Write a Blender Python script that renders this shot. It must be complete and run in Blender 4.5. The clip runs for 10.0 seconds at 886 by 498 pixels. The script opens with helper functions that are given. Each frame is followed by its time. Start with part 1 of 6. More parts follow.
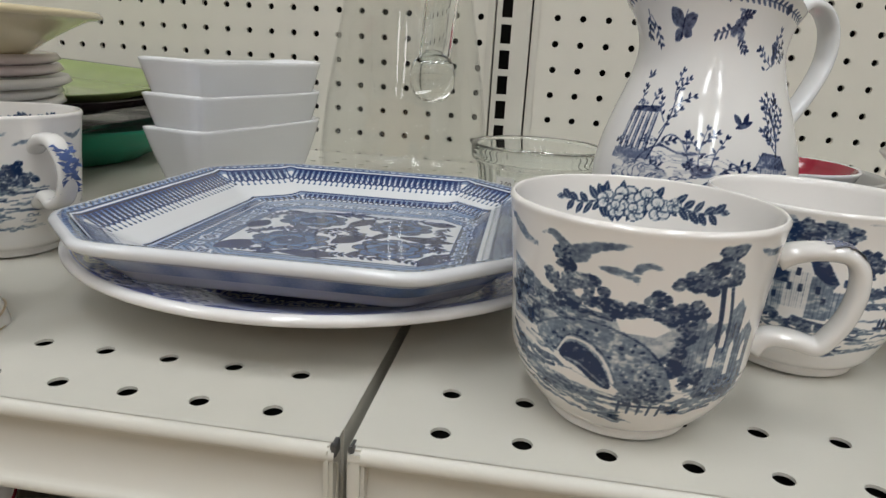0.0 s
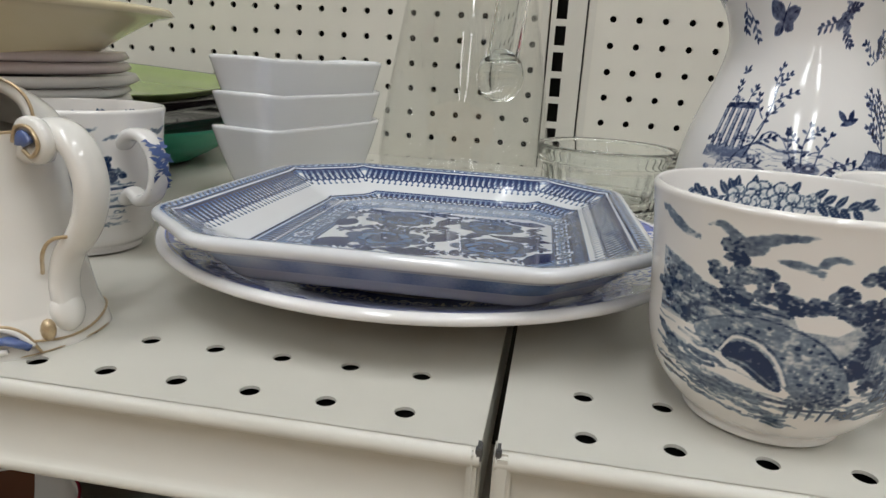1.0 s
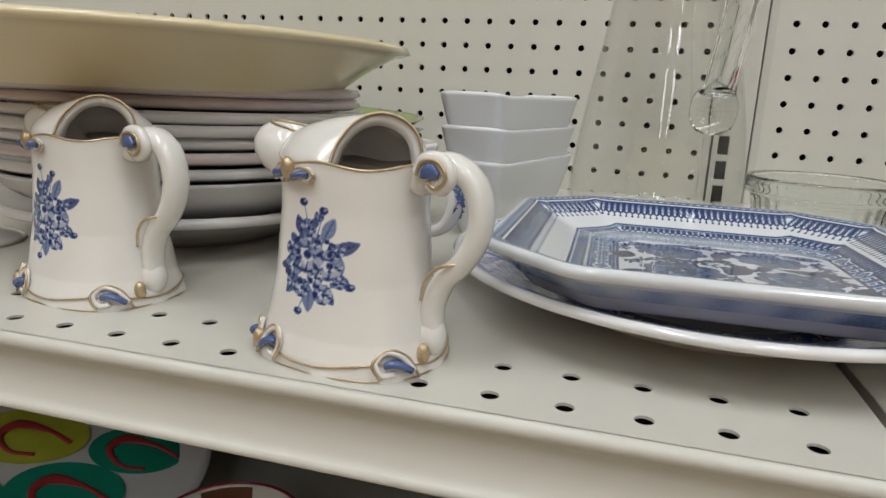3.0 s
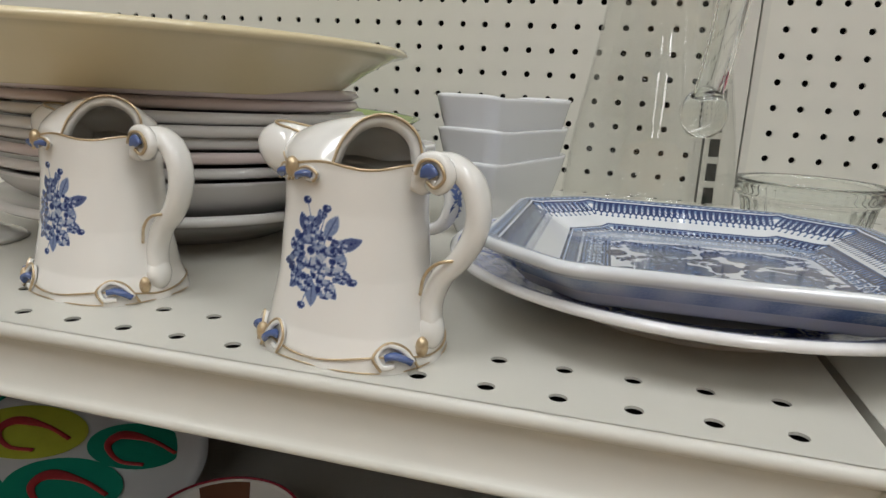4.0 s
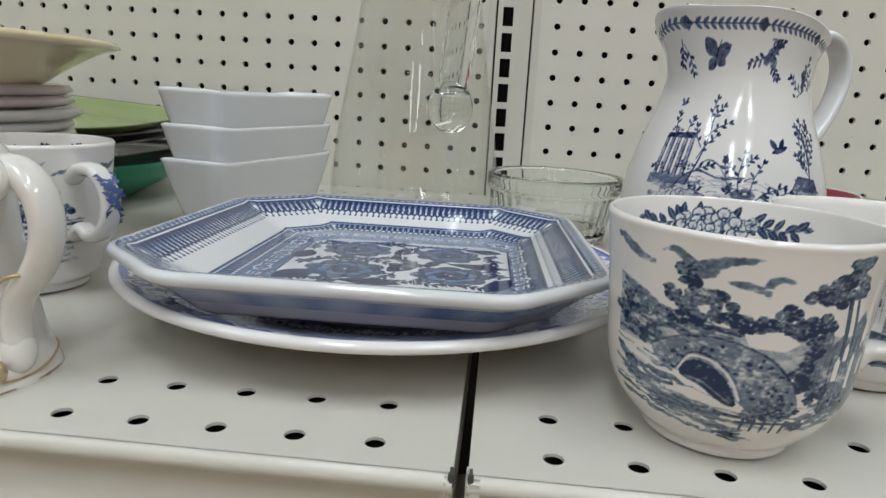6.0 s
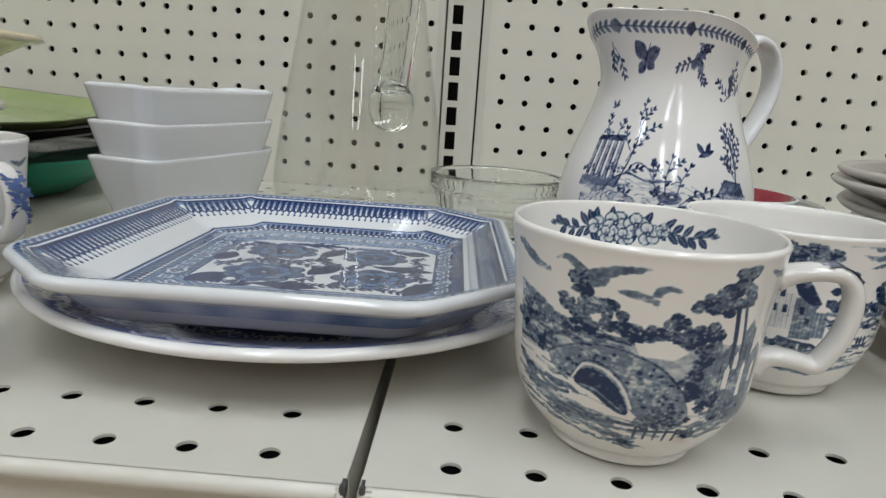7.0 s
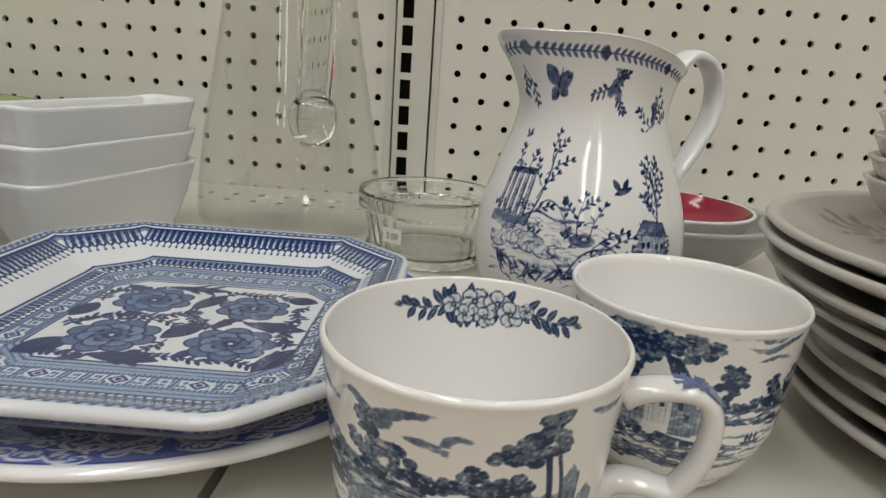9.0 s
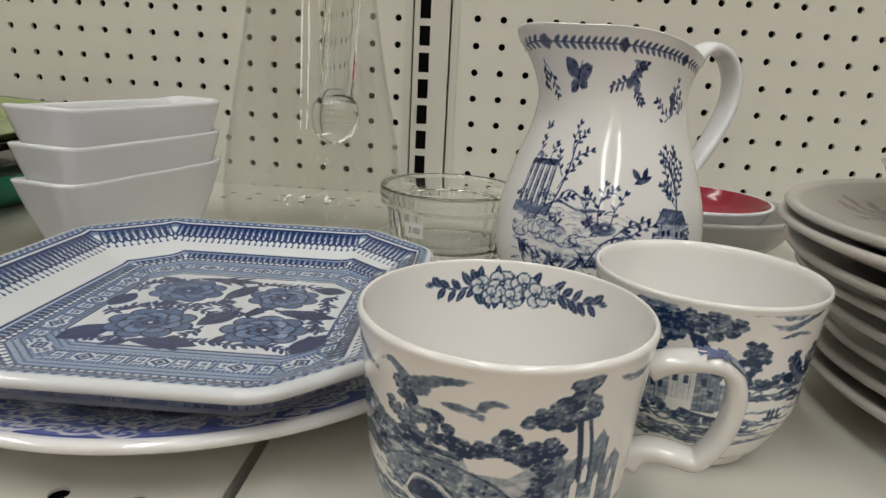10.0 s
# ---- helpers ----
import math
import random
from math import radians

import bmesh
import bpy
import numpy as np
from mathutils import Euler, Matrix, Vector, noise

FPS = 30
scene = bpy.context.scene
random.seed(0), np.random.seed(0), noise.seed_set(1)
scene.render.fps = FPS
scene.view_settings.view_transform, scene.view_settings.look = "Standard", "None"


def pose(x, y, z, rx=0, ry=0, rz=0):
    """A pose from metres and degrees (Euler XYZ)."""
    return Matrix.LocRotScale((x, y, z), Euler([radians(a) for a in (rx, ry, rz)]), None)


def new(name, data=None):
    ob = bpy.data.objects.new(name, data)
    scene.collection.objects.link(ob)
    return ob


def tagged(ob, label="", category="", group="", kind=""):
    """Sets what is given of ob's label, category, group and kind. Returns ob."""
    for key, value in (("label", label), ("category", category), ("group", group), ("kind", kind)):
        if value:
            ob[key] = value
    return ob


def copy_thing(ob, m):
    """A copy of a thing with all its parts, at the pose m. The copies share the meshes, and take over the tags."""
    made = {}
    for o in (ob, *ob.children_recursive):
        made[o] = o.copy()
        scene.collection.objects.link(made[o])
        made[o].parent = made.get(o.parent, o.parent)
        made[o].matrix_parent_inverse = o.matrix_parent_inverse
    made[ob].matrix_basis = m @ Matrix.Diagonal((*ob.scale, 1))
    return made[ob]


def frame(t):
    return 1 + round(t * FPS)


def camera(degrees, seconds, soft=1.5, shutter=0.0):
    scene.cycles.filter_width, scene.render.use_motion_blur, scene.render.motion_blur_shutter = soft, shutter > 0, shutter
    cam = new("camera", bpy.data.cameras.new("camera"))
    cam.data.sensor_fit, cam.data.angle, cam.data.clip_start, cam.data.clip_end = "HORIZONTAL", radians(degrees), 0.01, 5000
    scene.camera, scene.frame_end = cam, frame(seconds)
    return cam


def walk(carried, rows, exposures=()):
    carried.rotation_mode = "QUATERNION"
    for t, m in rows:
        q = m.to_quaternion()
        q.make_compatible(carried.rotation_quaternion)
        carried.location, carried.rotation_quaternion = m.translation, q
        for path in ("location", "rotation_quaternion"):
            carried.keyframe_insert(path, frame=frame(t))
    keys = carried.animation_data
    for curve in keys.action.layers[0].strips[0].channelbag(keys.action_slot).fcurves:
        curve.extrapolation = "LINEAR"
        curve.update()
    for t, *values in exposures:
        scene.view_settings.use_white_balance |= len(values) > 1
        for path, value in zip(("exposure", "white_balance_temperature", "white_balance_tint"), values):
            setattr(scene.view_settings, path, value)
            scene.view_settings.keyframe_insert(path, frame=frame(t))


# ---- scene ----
cam = camera(67.9, 10.0)
METRES, EYE, TILT, LEAN, TURN = 0.3834, 0.1132, 2.4, 0.05, 7.8
ROWS = [
    (0.0, 0.0, 0.0, 0.0, 1.09, -18.93, -3.19),
    (0.5, -0.0425, 0.0087, -0.0128, 2.42, -19.39, -3.17),
    (1.0, -0.1013, 0.0178, -0.0244, 2.32, -18.28, -3.11),
    (1.5, -0.2049, 0.0134, -0.034, 4.7, -17.45, -2.96),
    (2.0, -0.318, 0.007, -0.0391, 7.06, -16.72, -2.89),
    (2.5, -0.3742, -0.0005, -0.0369, 7.98, -16.05, -2.23),
    (4.0, -0.3782, -0.0423, -0.0327, 7.48, -15.64, -2.67),
    (4.5, -0.3406, -0.0364, -0.032, 5.78, -15.69, -3.2),
    (5.0, -0.2416, -0.0135, -0.0317, 1.52, -15.74, -3.31),
    (5.5, -0.1674, -0.0007, -0.027, -1.06, -15.53, -3.04),
    (7.0, -0.0602, 0.0144, -0.0113, -5.02, -15.79, -4.09),
    (7.5, -0.0365, 0.0243, -0.009, -5.97, -15.77, -4.09),
    (8.0, 0.0208, 0.0721, 0.0362, -5.33, -17.54, -4.11),
    (8.5, 0.0852, 0.1049, 0.075, -5.22, -18.0, -3.96),
    (9.0, 0.0938, 0.1067, 0.0709, -4.24, -18.48, -4.04),
    (9.5, 0.0952, 0.0935, 0.065, -4.2, -18.5, -3.69),
    (10.0, 0.0802, 0.0819, 0.0605, -3.25, -18.25, -3.09),
]
walk(cam, [(t, pose(0, 0, EYE, TILT, LEAN, TURN) @ pose(METRES * x, METRES * y, METRES * z, 90 + pitch, roll, yaw)) for t, x, y, z, yaw, pitch, roll in ROWS],
     [(0.0, -1.82, 6500, 10), (4.4, -1.82, 6500, 10), (5.2, -1.82, 6250, 8), (7.6, -1.86, 6350, 8), (9.0, -1.96, 6800, 9), (10.0, -1.96, 6850, 9)])

# ---- light: a shop hall with fluorescent ceiling panels ----
world = bpy.data.worlds.new("hall")
world.use_nodes = True
world.node_tree.nodes["Background"].inputs[0].default_value = (0.80, 0.90, 1.0, 1)
world.node_tree.nodes["Background"].inputs[1].default_value = 0.05
scene.world = world

LAMPS = [(-1.75, -0.75), (-0.42, -0.75), (0.62, -0.75), (1.95, -0.75), (-0.42, -2.9), (0.62, -2.9), (-0.42, 3.4), (0.62, 3.4)]
LAMP_Z = 2.02
for lx, ly in LAMPS:
    lamp = bpy.data.lights.new("ceiling_tube", "AREA")
    lamp.shape, lamp.size, lamp.size_y = "RECTANGLE", 0.26, 1.5
    lamp.energy = 42 if -2 < ly < 0 else 36 if ly < 0 else 30
    lamp.color = (0.890, 0.955, 1.0)
    ob = new("panel_lamp", lamp)
    ob.matrix_world = pose(lx, ly, LAMP_Z - 0.02)


# ---- materials ----
def mat(name, base, rough=0.5, metal=0.0, vary=0.06, grain=40.0, bump=0.0, coat=0.0, stain=0.0, stain_col=(0.3, 0.25, 0.18)):
    m = bpy.data.materials.new(name)
    m.use_nodes = True
    nt = m.node_tree
    b = nt.nodes["Principled BSDF"]
    b.inputs["Roughness"].default_value = rough
    b.inputs["Metallic"].default_value = metal
    b.inputs["Coat Weight"].default_value = coat
    b.inputs["Coat Roughness"].default_value = 0.06
    tc = nt.nodes.new("ShaderNodeTexCoord")
    n1 = nt.nodes.new("ShaderNodeTexNoise")
    n1.inputs["Scale"].default_value = grain
    n1.inputs["Detail"].default_value = 6
    nt.links.new(tc.outputs["Object"], n1.inputs["Vector"])
    mix = nt.nodes.new("ShaderNodeMix")
    mix.data_type = "RGBA"
    mix.inputs["A"].default_value = (*[c * (1 - vary) for c in base], 1)
    mix.inputs["B"].default_value = (*[min(1, c * (1 + vary)) for c in base], 1)
    nt.links.new(n1.outputs["Fac"], mix.inputs["Factor"])
    out = mix.outputs["Result"]
    if stain > 0:
        n2 = nt.nodes.new("ShaderNodeTexNoise")
        n2.inputs["Scale"].default_value = grain * 0.22
        n2.inputs["Detail"].default_value = 9
        nt.links.new(tc.outputs["Object"], n2.inputs["Vector"])
        rp = nt.nodes.new("ShaderNodeMapRange")
        rp.inputs["From Min"].default_value, rp.inputs["From Max"].default_value = 0.56, 0.78
        rp.inputs["To Max"].default_value = stain
        nt.links.new(n2.outputs["Fac"], rp.inputs["Value"])
        m2 = nt.nodes.new("ShaderNodeMix")
        m2.data_type = "RGBA"
        nt.links.new(rp.outputs["Result"], m2.inputs["Factor"])
        nt.links.new(out, m2.inputs["A"])
        m2.inputs["B"].default_value = (*stain_col, 1)
        out = m2.outputs["Result"]
    nt.links.new(out, b.inputs["Base Color"])
    if bump > 0:
        bp = nt.nodes.new("ShaderNodeBump")
        bp.inputs["Strength"].default_value = bump
        bp.inputs["Distance"].default_value = 0.0005
        nt.links.new(n1.outputs["Fac"], bp.inputs["Height"])
        nt.links.new(bp.outputs["Normal"], b.inputs["Normal"])
    return m


def inked(name, base, pale, dark, rough=0.09, grain=30.0):
    """Glazed china whose printed decoration is the mesh attribute ink, 0 to 1."""
    m = mat(name, base, rough, vary=0.025, grain=grain, bump=0.04, coat=0.35)
    nt = m.node_tree
    b = nt.nodes["Principled BSDF"]
    old = b.inputs["Base Color"].links[0].from_socket
    at = nt.nodes.new("ShaderNodeAttribute")
    at.attribute_name = "ink"
    tc = nt.nodes.new("ShaderNodeTexCoord")
    nz = nt.nodes.new("ShaderNodeTexNoise")
    nz.inputs["Scale"].default_value = 900
    nz.inputs["Detail"].default_value = 3
    nt.links.new(tc.outputs["Object"], nz.inputs["Vector"])
    mr = nt.nodes.new("ShaderNodeMapRange")
    mr.inputs["To Min"].default_value, mr.inputs["To Max"].default_value = 0.72, 1.2
    nt.links.new(nz.outputs["Fac"], mr.inputs["Value"])
    mul = nt.nodes.new("ShaderNodeMath")
    mul.operation = "MULTIPLY"
    mul.use_clamp = True
    nt.links.new(at.outputs["Fac"], mul.inputs[0])
    nt.links.new(mr.outputs["Result"], mul.inputs[1])
    ramp = nt.nodes.new("ShaderNodeValToRGB")
    ramp.color_ramp.elements[0].position, ramp.color_ramp.elements[0].color = 0.15, (*pale, 1)
    ramp.color_ramp.elements[1].position, ramp.color_ramp.elements[1].color = 0.80, (*dark, 1)
    nt.links.new(mul.outputs[0], ramp.inputs["Fac"])
    cut = nt.nodes.new("ShaderNodeMapRange")
    cut.inputs["From Min"].default_value, cut.inputs["From Max"].default_value = 0.05, 0.40
    nt.links.new(mul.outputs[0], cut.inputs["Value"])
    mix = nt.nodes.new("ShaderNodeMix")
    mix.data_type = "RGBA"
    nt.links.new(cut.outputs["Result"], mix.inputs["Factor"])
    nt.links.new(old, mix.inputs["A"])
    nt.links.new(ramp.outputs["Color"], mix.inputs["B"])
    nt.links.new(mix.outputs["Result"], b.inputs["Base Color"])
    return m


def glassy(name, tint=(0.97, 0.99, 0.975), rough=0.0, ior=1.47):
    m = bpy.data.materials.new(name)
    m.use_nodes = True
    b = m.node_tree.nodes["Principled BSDF"]
    b.inputs["Base Color"].default_value = (*tint, 1)
    b.inputs["Roughness"].default_value = rough
    b.inputs["IOR"].default_value = ior
    b.inputs["Transmission Weight"].default_value = 1.0
    return m


def thin_glass(name):
    """A thin clear wall: light goes straight through, the surface mirrors by Fresnel."""
    m = bpy.data.materials.new(name)
    m.use_nodes = True
    nt = m.node_tree
    nt.nodes.remove(nt.nodes["Principled BSDF"])
    tr, gl = nt.nodes.new("ShaderNodeBsdfTransparent"), nt.nodes.new("ShaderNodeBsdfGlossy")
    tr.inputs["Color"].default_value = (0.988, 0.990, 0.982, 1)
    gl.inputs["Roughness"].default_value = 0.015
    lw, mx = nt.nodes.new("ShaderNodeLayerWeight"), nt.nodes.new("ShaderNodeMixShader")
    lw.inputs["Blend"].default_value = 0.5
    pw, mr = nt.nodes.new("ShaderNodeMath"), nt.nodes.new("ShaderNodeMapRange")
    pw.operation = "POWER"
    pw.inputs[1].default_value = 4.5
    mr.inputs["To Min"].default_value, mr.inputs["To Max"].default_value = 0.050, 0.42
    nt.links.new(lw.outputs["Facing"], pw.inputs[0])
    nt.links.new(pw.outputs[0], mr.inputs["Value"])
    nt.links.new(mr.outputs["Result"], mx.inputs["Fac"])
    nt.links.new(tr.outputs[0], mx.inputs[1])
    nt.links.new(gl.outputs[0], mx.inputs[2])
    nt.links.new(mx.outputs[0], nt.nodes["Material Output"].inputs["Surface"])
    return m


def glow(name, col, k):
    m = bpy.data.materials.new(name)
    m.use_nodes = True
    b = m.node_tree.nodes["Principled BSDF"]
    b.inputs["Base Color"].default_value = (0.8, 0.8, 0.8, 1)
    b.inputs["Emission Color"].default_value = (*col, 1)
    b.inputs["Emission Strength"].default_value = k
    return m


M_STEEL = mat("cream_enamel", (0.575, 0.555, 0.495), 0.34, vary=0.03, grain=60, bump=0.10, stain=0.14, stain_col=(0.50, 0.46, 0.36))
M_BOARD = mat("cream_board", (0.63, 0.605, 0.535), 0.55, vary=0.03, grain=30, bump=0.08, stain=0.10, stain_col=(0.52, 0.49, 0.40))
# near-black colour standing in for shade behind holes, slots and the lower shelf
M_SHADE = mat("shade_black", (0.02, 0.018, 0.016), 0.9, vary=0.2, grain=20)
M_CHIP = mat("bare_steel_chip", (0.10, 0.10, 0.10), 0.5, metal=0.5, vary=0.3, grain=300)
M_WHITE = mat("white_porcelain", (0.76, 0.765, 0.775), 0.14, vary=0.02, grain=18, bump=0.03, coat=0.3)
M_CREAM = mat("cream_glaze", (0.75, 0.73, 0.69), 0.13, vary=0.03, grain=25, bump=0.05, coat=0.4)
M_MUG = inked("blue_transfer_china", (0.79, 0.765, 0.74), (0.29, 0.36, 0.43), (0.010, 0.028, 0.085))
M_PITCH = inked("pitcher_transfer", (0.76, 0.745, 0.725), (0.20, 0.25, 0.38), (0.008, 0.015, 0.058))
M_TRAY = inked("tray_transfer", (0.66, 0.675, 0.70), (0.21, 0.32, 0.50), (0.010, 0.024, 0.105))
M_PLATE = inked("plate_transfer", (0.76, 0.745, 0.74), (0.30, 0.38, 0.72), (0.006, 0.018, 0.24))
M_CREAMER = inked("creamer_glaze", (0.77, 0.745, 0.70), (0.28, 0.36, 0.54), (0.014, 0.028, 0.125))
M_CHINA = mat("china_glaze", (0.70, 0.685, 0.665), 0.12, vary=0.02, grain=25, bump=0.03, coat=0.4)
M_GOLD = mat("worn_gilding", (0.52, 0.40, 0.25), 0.30, metal=0.6, vary=0.35, grain=500, bump=0.1, stain=0.8, stain_col=(0.66, 0.60, 0.50))
M_BLUE = mat("blue_enamel", (0.075, 0.115, 0.27), 0.2, vary=0.3, grain=260, coat=0.4)
M_YEL = mat("olive_yellow_glaze", (0.74, 0.64, 0.42), 0.16, vary=0.10, grain=14, bump=0.05, coat=0.4, stain=0.35, stain_col=(0.54, 0.43, 0.20))
M_MAUVE = mat("mauve_grey_glaze", (0.64, 0.55, 0.54), 0.22, vary=0.10, grain=22, coat=0.3)
M_PALE = mat("pale_grey_glaze", (0.68, 0.665, 0.65), 0.2, vary=0.06, grain=22, coat=0.3)
M_STONE = inked("grey_stoneware", (0.49, 0.46, 0.42), (0.33, 0.30, 0.27), (0.13, 0.10, 0.09), rough=0.30)
M_STONE_EDGE = mat("stoneware_edge", (0.62, 0.60, 0.55), 0.24, vary=0.05, grain=40, coat=0.3)
M_LIME = mat("lime_glaze", (0.25, 0.31, 0.12), 0.2, vary=0.18, grain=20, coat=0.4, stain=0.3, stain_col=(0.20, 0.27, 0.08))
M_BLACK = mat("black_plum_glaze", (0.035, 0.024, 0.028), 0.16, vary=0.2, grain=20, coat=0.4)
M_GREEN = mat("emerald_plastic", (0.015, 0.25, 0.145), 0.3, vary=0.08, grain=25)
M_RED = mat("crimson_glaze", (0.30, 0.024, 0.045), 0.16, vary=0.12, grain=30, coat=0.4)
M_GREY = mat("grey_glaze", (0.40, 0.385, 0.365), 0.22, vary=0.06, grain=30, coat=0.3)
M_GLASS = glassy("clear_glass")
M_THIN = thin_glass("thin_clear_glass")
M_PAPER = mat("paper_label", (0.80, 0.79, 0.75), 0.7, vary=0.03, grain=200)
M_INK = mat("label_ink", (0.05, 0.05, 0.055), 0.6)
M_WALL = mat("hall_paint", (0.62, 0.61, 0.57), 0.8, vary=0.04, grain=3)
# tan of the added bounce panel, saturated to warm the shaded sides
M_BOUNCE = mat("tan_bounce", (0.62, 0.43, 0.27), 0.7, vary=0.12, grain=5, stain=0.3, stain_col=(0.38, 0.26, 0.16))
M_FLOOR = mat("vinyl_floor", (0.46, 0.39, 0.29), 0.35, vary=0.12, grain=6, stain=0.3)
M_CEIL = mat("ceiling_tile", (0.74, 0.73, 0.70), 0.9, vary=0.05, grain=80, bump=0.2)
M_LAMP = glow("lamp_diffuser", (1.0, 0.985, 0.96), 15.0)
M_BROWN = mat("brown_glaze", (0.16, 0.07, 0.04), 0.25, vary=0.2, grain=20, coat=0.3)
M_DOT = mat("teal_print", (0.012, 0.30, 0.20), 0.4, vary=0.1, grain=60)
M_DOT2 = mat("lime_print", (0.50, 0.54, 0.06), 0.4, vary=0.15, grain=60)
M_REDP = mat("red_print", (0.40, 0.045, 0.05), 0.4, vary=0.25, grain=200)


# ---- mesh helpers ----
def put(name, me, m, parent=None, label="", smooth=True):
    if smooth:
        me.polygons.foreach_set("use_smooth", np.ones(len(me.polygons), bool))
    me.materials.append(m)
    ob = new(name, me)
    if parent is not None:
        ob.parent = parent
    if label:
        tagged(ob, label)
    return ob


def part(name, bm, m, parent=None, label="", smooth=False):
    me = bpy.data.meshes.new(name)
    bm.to_mesh(me)
    bm.free()
    return put(name, me, m, parent, label, smooth)


def thing(name, m=None, label="", category="", group="", kind=""):
    ob = new(name)
    ob.empty_display_size = 0.02
    if m is not None:
        ob.matrix_world = m
    return tagged(ob, label, category, group, kind)


def sheet(name, P, wrap=True, ink=None, cap0=False, cap1=False):
    """A mesh from a grid of points P[row, column, xyz]; wrap joins the last column to the first."""
    nv, nu = P.shape[:2]
    me = bpy.data.meshes.new(name)
    idx = np.arange(nv * nu).reshape(nv, nu)
    right = np.roll(idx, -1, 1) if wrap else idx[:, 1:]
    left = idx if wrap else idx[:, :-1]
    q = np.stack([left[:-1], right[:-1], right[1:], left[1:]], -1).reshape(-1, 4)
    co = P.reshape(-1, 3).astype(np.float32)
    extra = []
    if cap0:
        extra.append((P[0].mean(0), idx[0][::-1]))
    if cap1:
        extra.append((P[-1].mean(0), idx[-1]))
    tris = []
    for k, (c, ring) in enumerate(extra):
        co = np.vstack([co, c[None].astype(np.float32)])
        n = len(co) - 1
        tris += [(a, b, n) for a, b in zip(ring, np.roll(ring, -1))]
    me.vertices.add(len(co))
    me.vertices.foreach_set("co", co.ravel())
    loops = np.concatenate([q.ravel(), np.array(tris, int).ravel()]) if tris else q.ravel()
    me.loops.add(len(loops))
    me.loops.foreach_set("vertex_index", loops.astype(np.int32))
    starts = np.concatenate([np.arange(len(q)) * 4, len(q) * 4 + np.arange(len(tris)) * 3])
    me.polygons.add(len(starts))
    me.polygons.foreach_set("loop_start", starts.astype(np.int32))
    me.update(calc_edges=True)
    if ink is not None:
        at = me.attributes.new("ink", "FLOAT", "POINT")
        vals = np.zeros(len(co), np.float32)
        vals[: nv * nu] = ink.ravel()
        at.data.foreach_set("value", vals)
    me.validate()
    return me


def spline(pts, n, closed=False):
    """n points along a Catmull-Rom curve through pts, evenly by length."""
    p = np.array(pts, float)
    p = np.vstack([p[-1], p, p[0], p[1]]) if closed else np.vstack([2 * p[0] - p[1], p, 2 * p[-1] - p[-2]])
    out = []
    for i in range(1, len(p) - 2):
        t = np.linspace(0, 1, 24, endpoint=False)[:, None]
        a, b, c, d = p[i - 1], p[i], p[i + 1], p[i + 2]
        out.append(0.5 * (2 * b + (c - a) * t + (2 * a - 5 * b + 4 * c - d) * t ** 2 + (3 * b - a - 3 * c + d) * t ** 3))
    out.append(p[-2][None])
    out = np.vstack(out)
    s = np.r_[0, np.cumsum(np.linalg.norm(np.diff(out, axis=0), axis=1))]
    q = np.linspace(0, s[-1], n)
    return np.stack([np.interp(q, s, out[:, k]) for k in range(p.shape[1])], -1)


def lathe(profile, nu=96, nv=80, smooth_profile=True):
    pr = spline(profile, nv) if smooth_profile else np.array(profile, float)
    a = np.linspace(0, 2 * np.pi, nu, endpoint=False)
    return np.stack([pr[:, :1] * np.cos(a), pr[:, :1] * np.sin(a), np.repeat(pr[:, 1:2], nu, 1)], -1), pr, a


def lathe2(outer, n_out, inner, n_in, nu):
    """A turned form whose outer wall has n_out rows and its inner wall n_in."""
    pr = np.vstack([spline(outer, n_out), spline([outer[-1]] + inner, n_in)[1:]])
    a = np.linspace(0, 2 * np.pi, nu, endpoint=False)
    return np.stack([pr[:, :1] * np.cos(a), pr[:, :1] * np.sin(a), np.repeat(pr[:, 1:2], nu, 1)], -1), pr, a


def tube(name, pts, w, h, n=40, sides=14, up=(0, 0, 1)):
    """A strap or rod along a smooth curve: w across, h thick (numbers or functions of 0..1)."""
    c = spline(pts, n)
    t = np.gradient(c, axis=0)
    t /= np.linalg.norm(t, axis=1)[:, None]
    side = np.cross(t, np.array(up, float))
    side /= np.maximum(np.linalg.norm(side, axis=1)[:, None], 1e-6)
    nor = np.cross(side, t)
    k = np.linspace(0, 1, n)
    W = np.array([w(x) if callable(w) else w for x in k])[:, None, None] / 2
    H = np.array([h(x) if callable(h) else h for x in k])[:, None, None] / 2
    a = np.linspace(0, 2 * np.pi, sides, endpoint=False)
    ca, sa = np.cos(a), np.sin(a)
    ca, sa = np.sign(ca) * abs(ca) ** 0.8, np.sign(sa) * abs(sa) ** 0.8
    P = c[:, None] + W * ca[None, :, None] * side[:, None] + H * sa[None, :, None] * nor[:, None]
    return sheet(name, P, True, None, True, True)


def box_bm(x0, y0, z0, x1, y1, z1, bevel=0.0):
    bm = bmesh.new()
    bmesh.ops.create_cube(bm, size=1.0, matrix=Matrix.LocRotScale(((x0 + x1) / 2, (y0 + y1) / 2, (z0 + z1) / 2), None, (x1 - x0, y1 - y0, z1 - z0)))
    if bevel:
        bmesh.ops.bevel(bm, geom=bm.edges[:], offset=bevel, segments=2, affect="EDGES")
    return bm


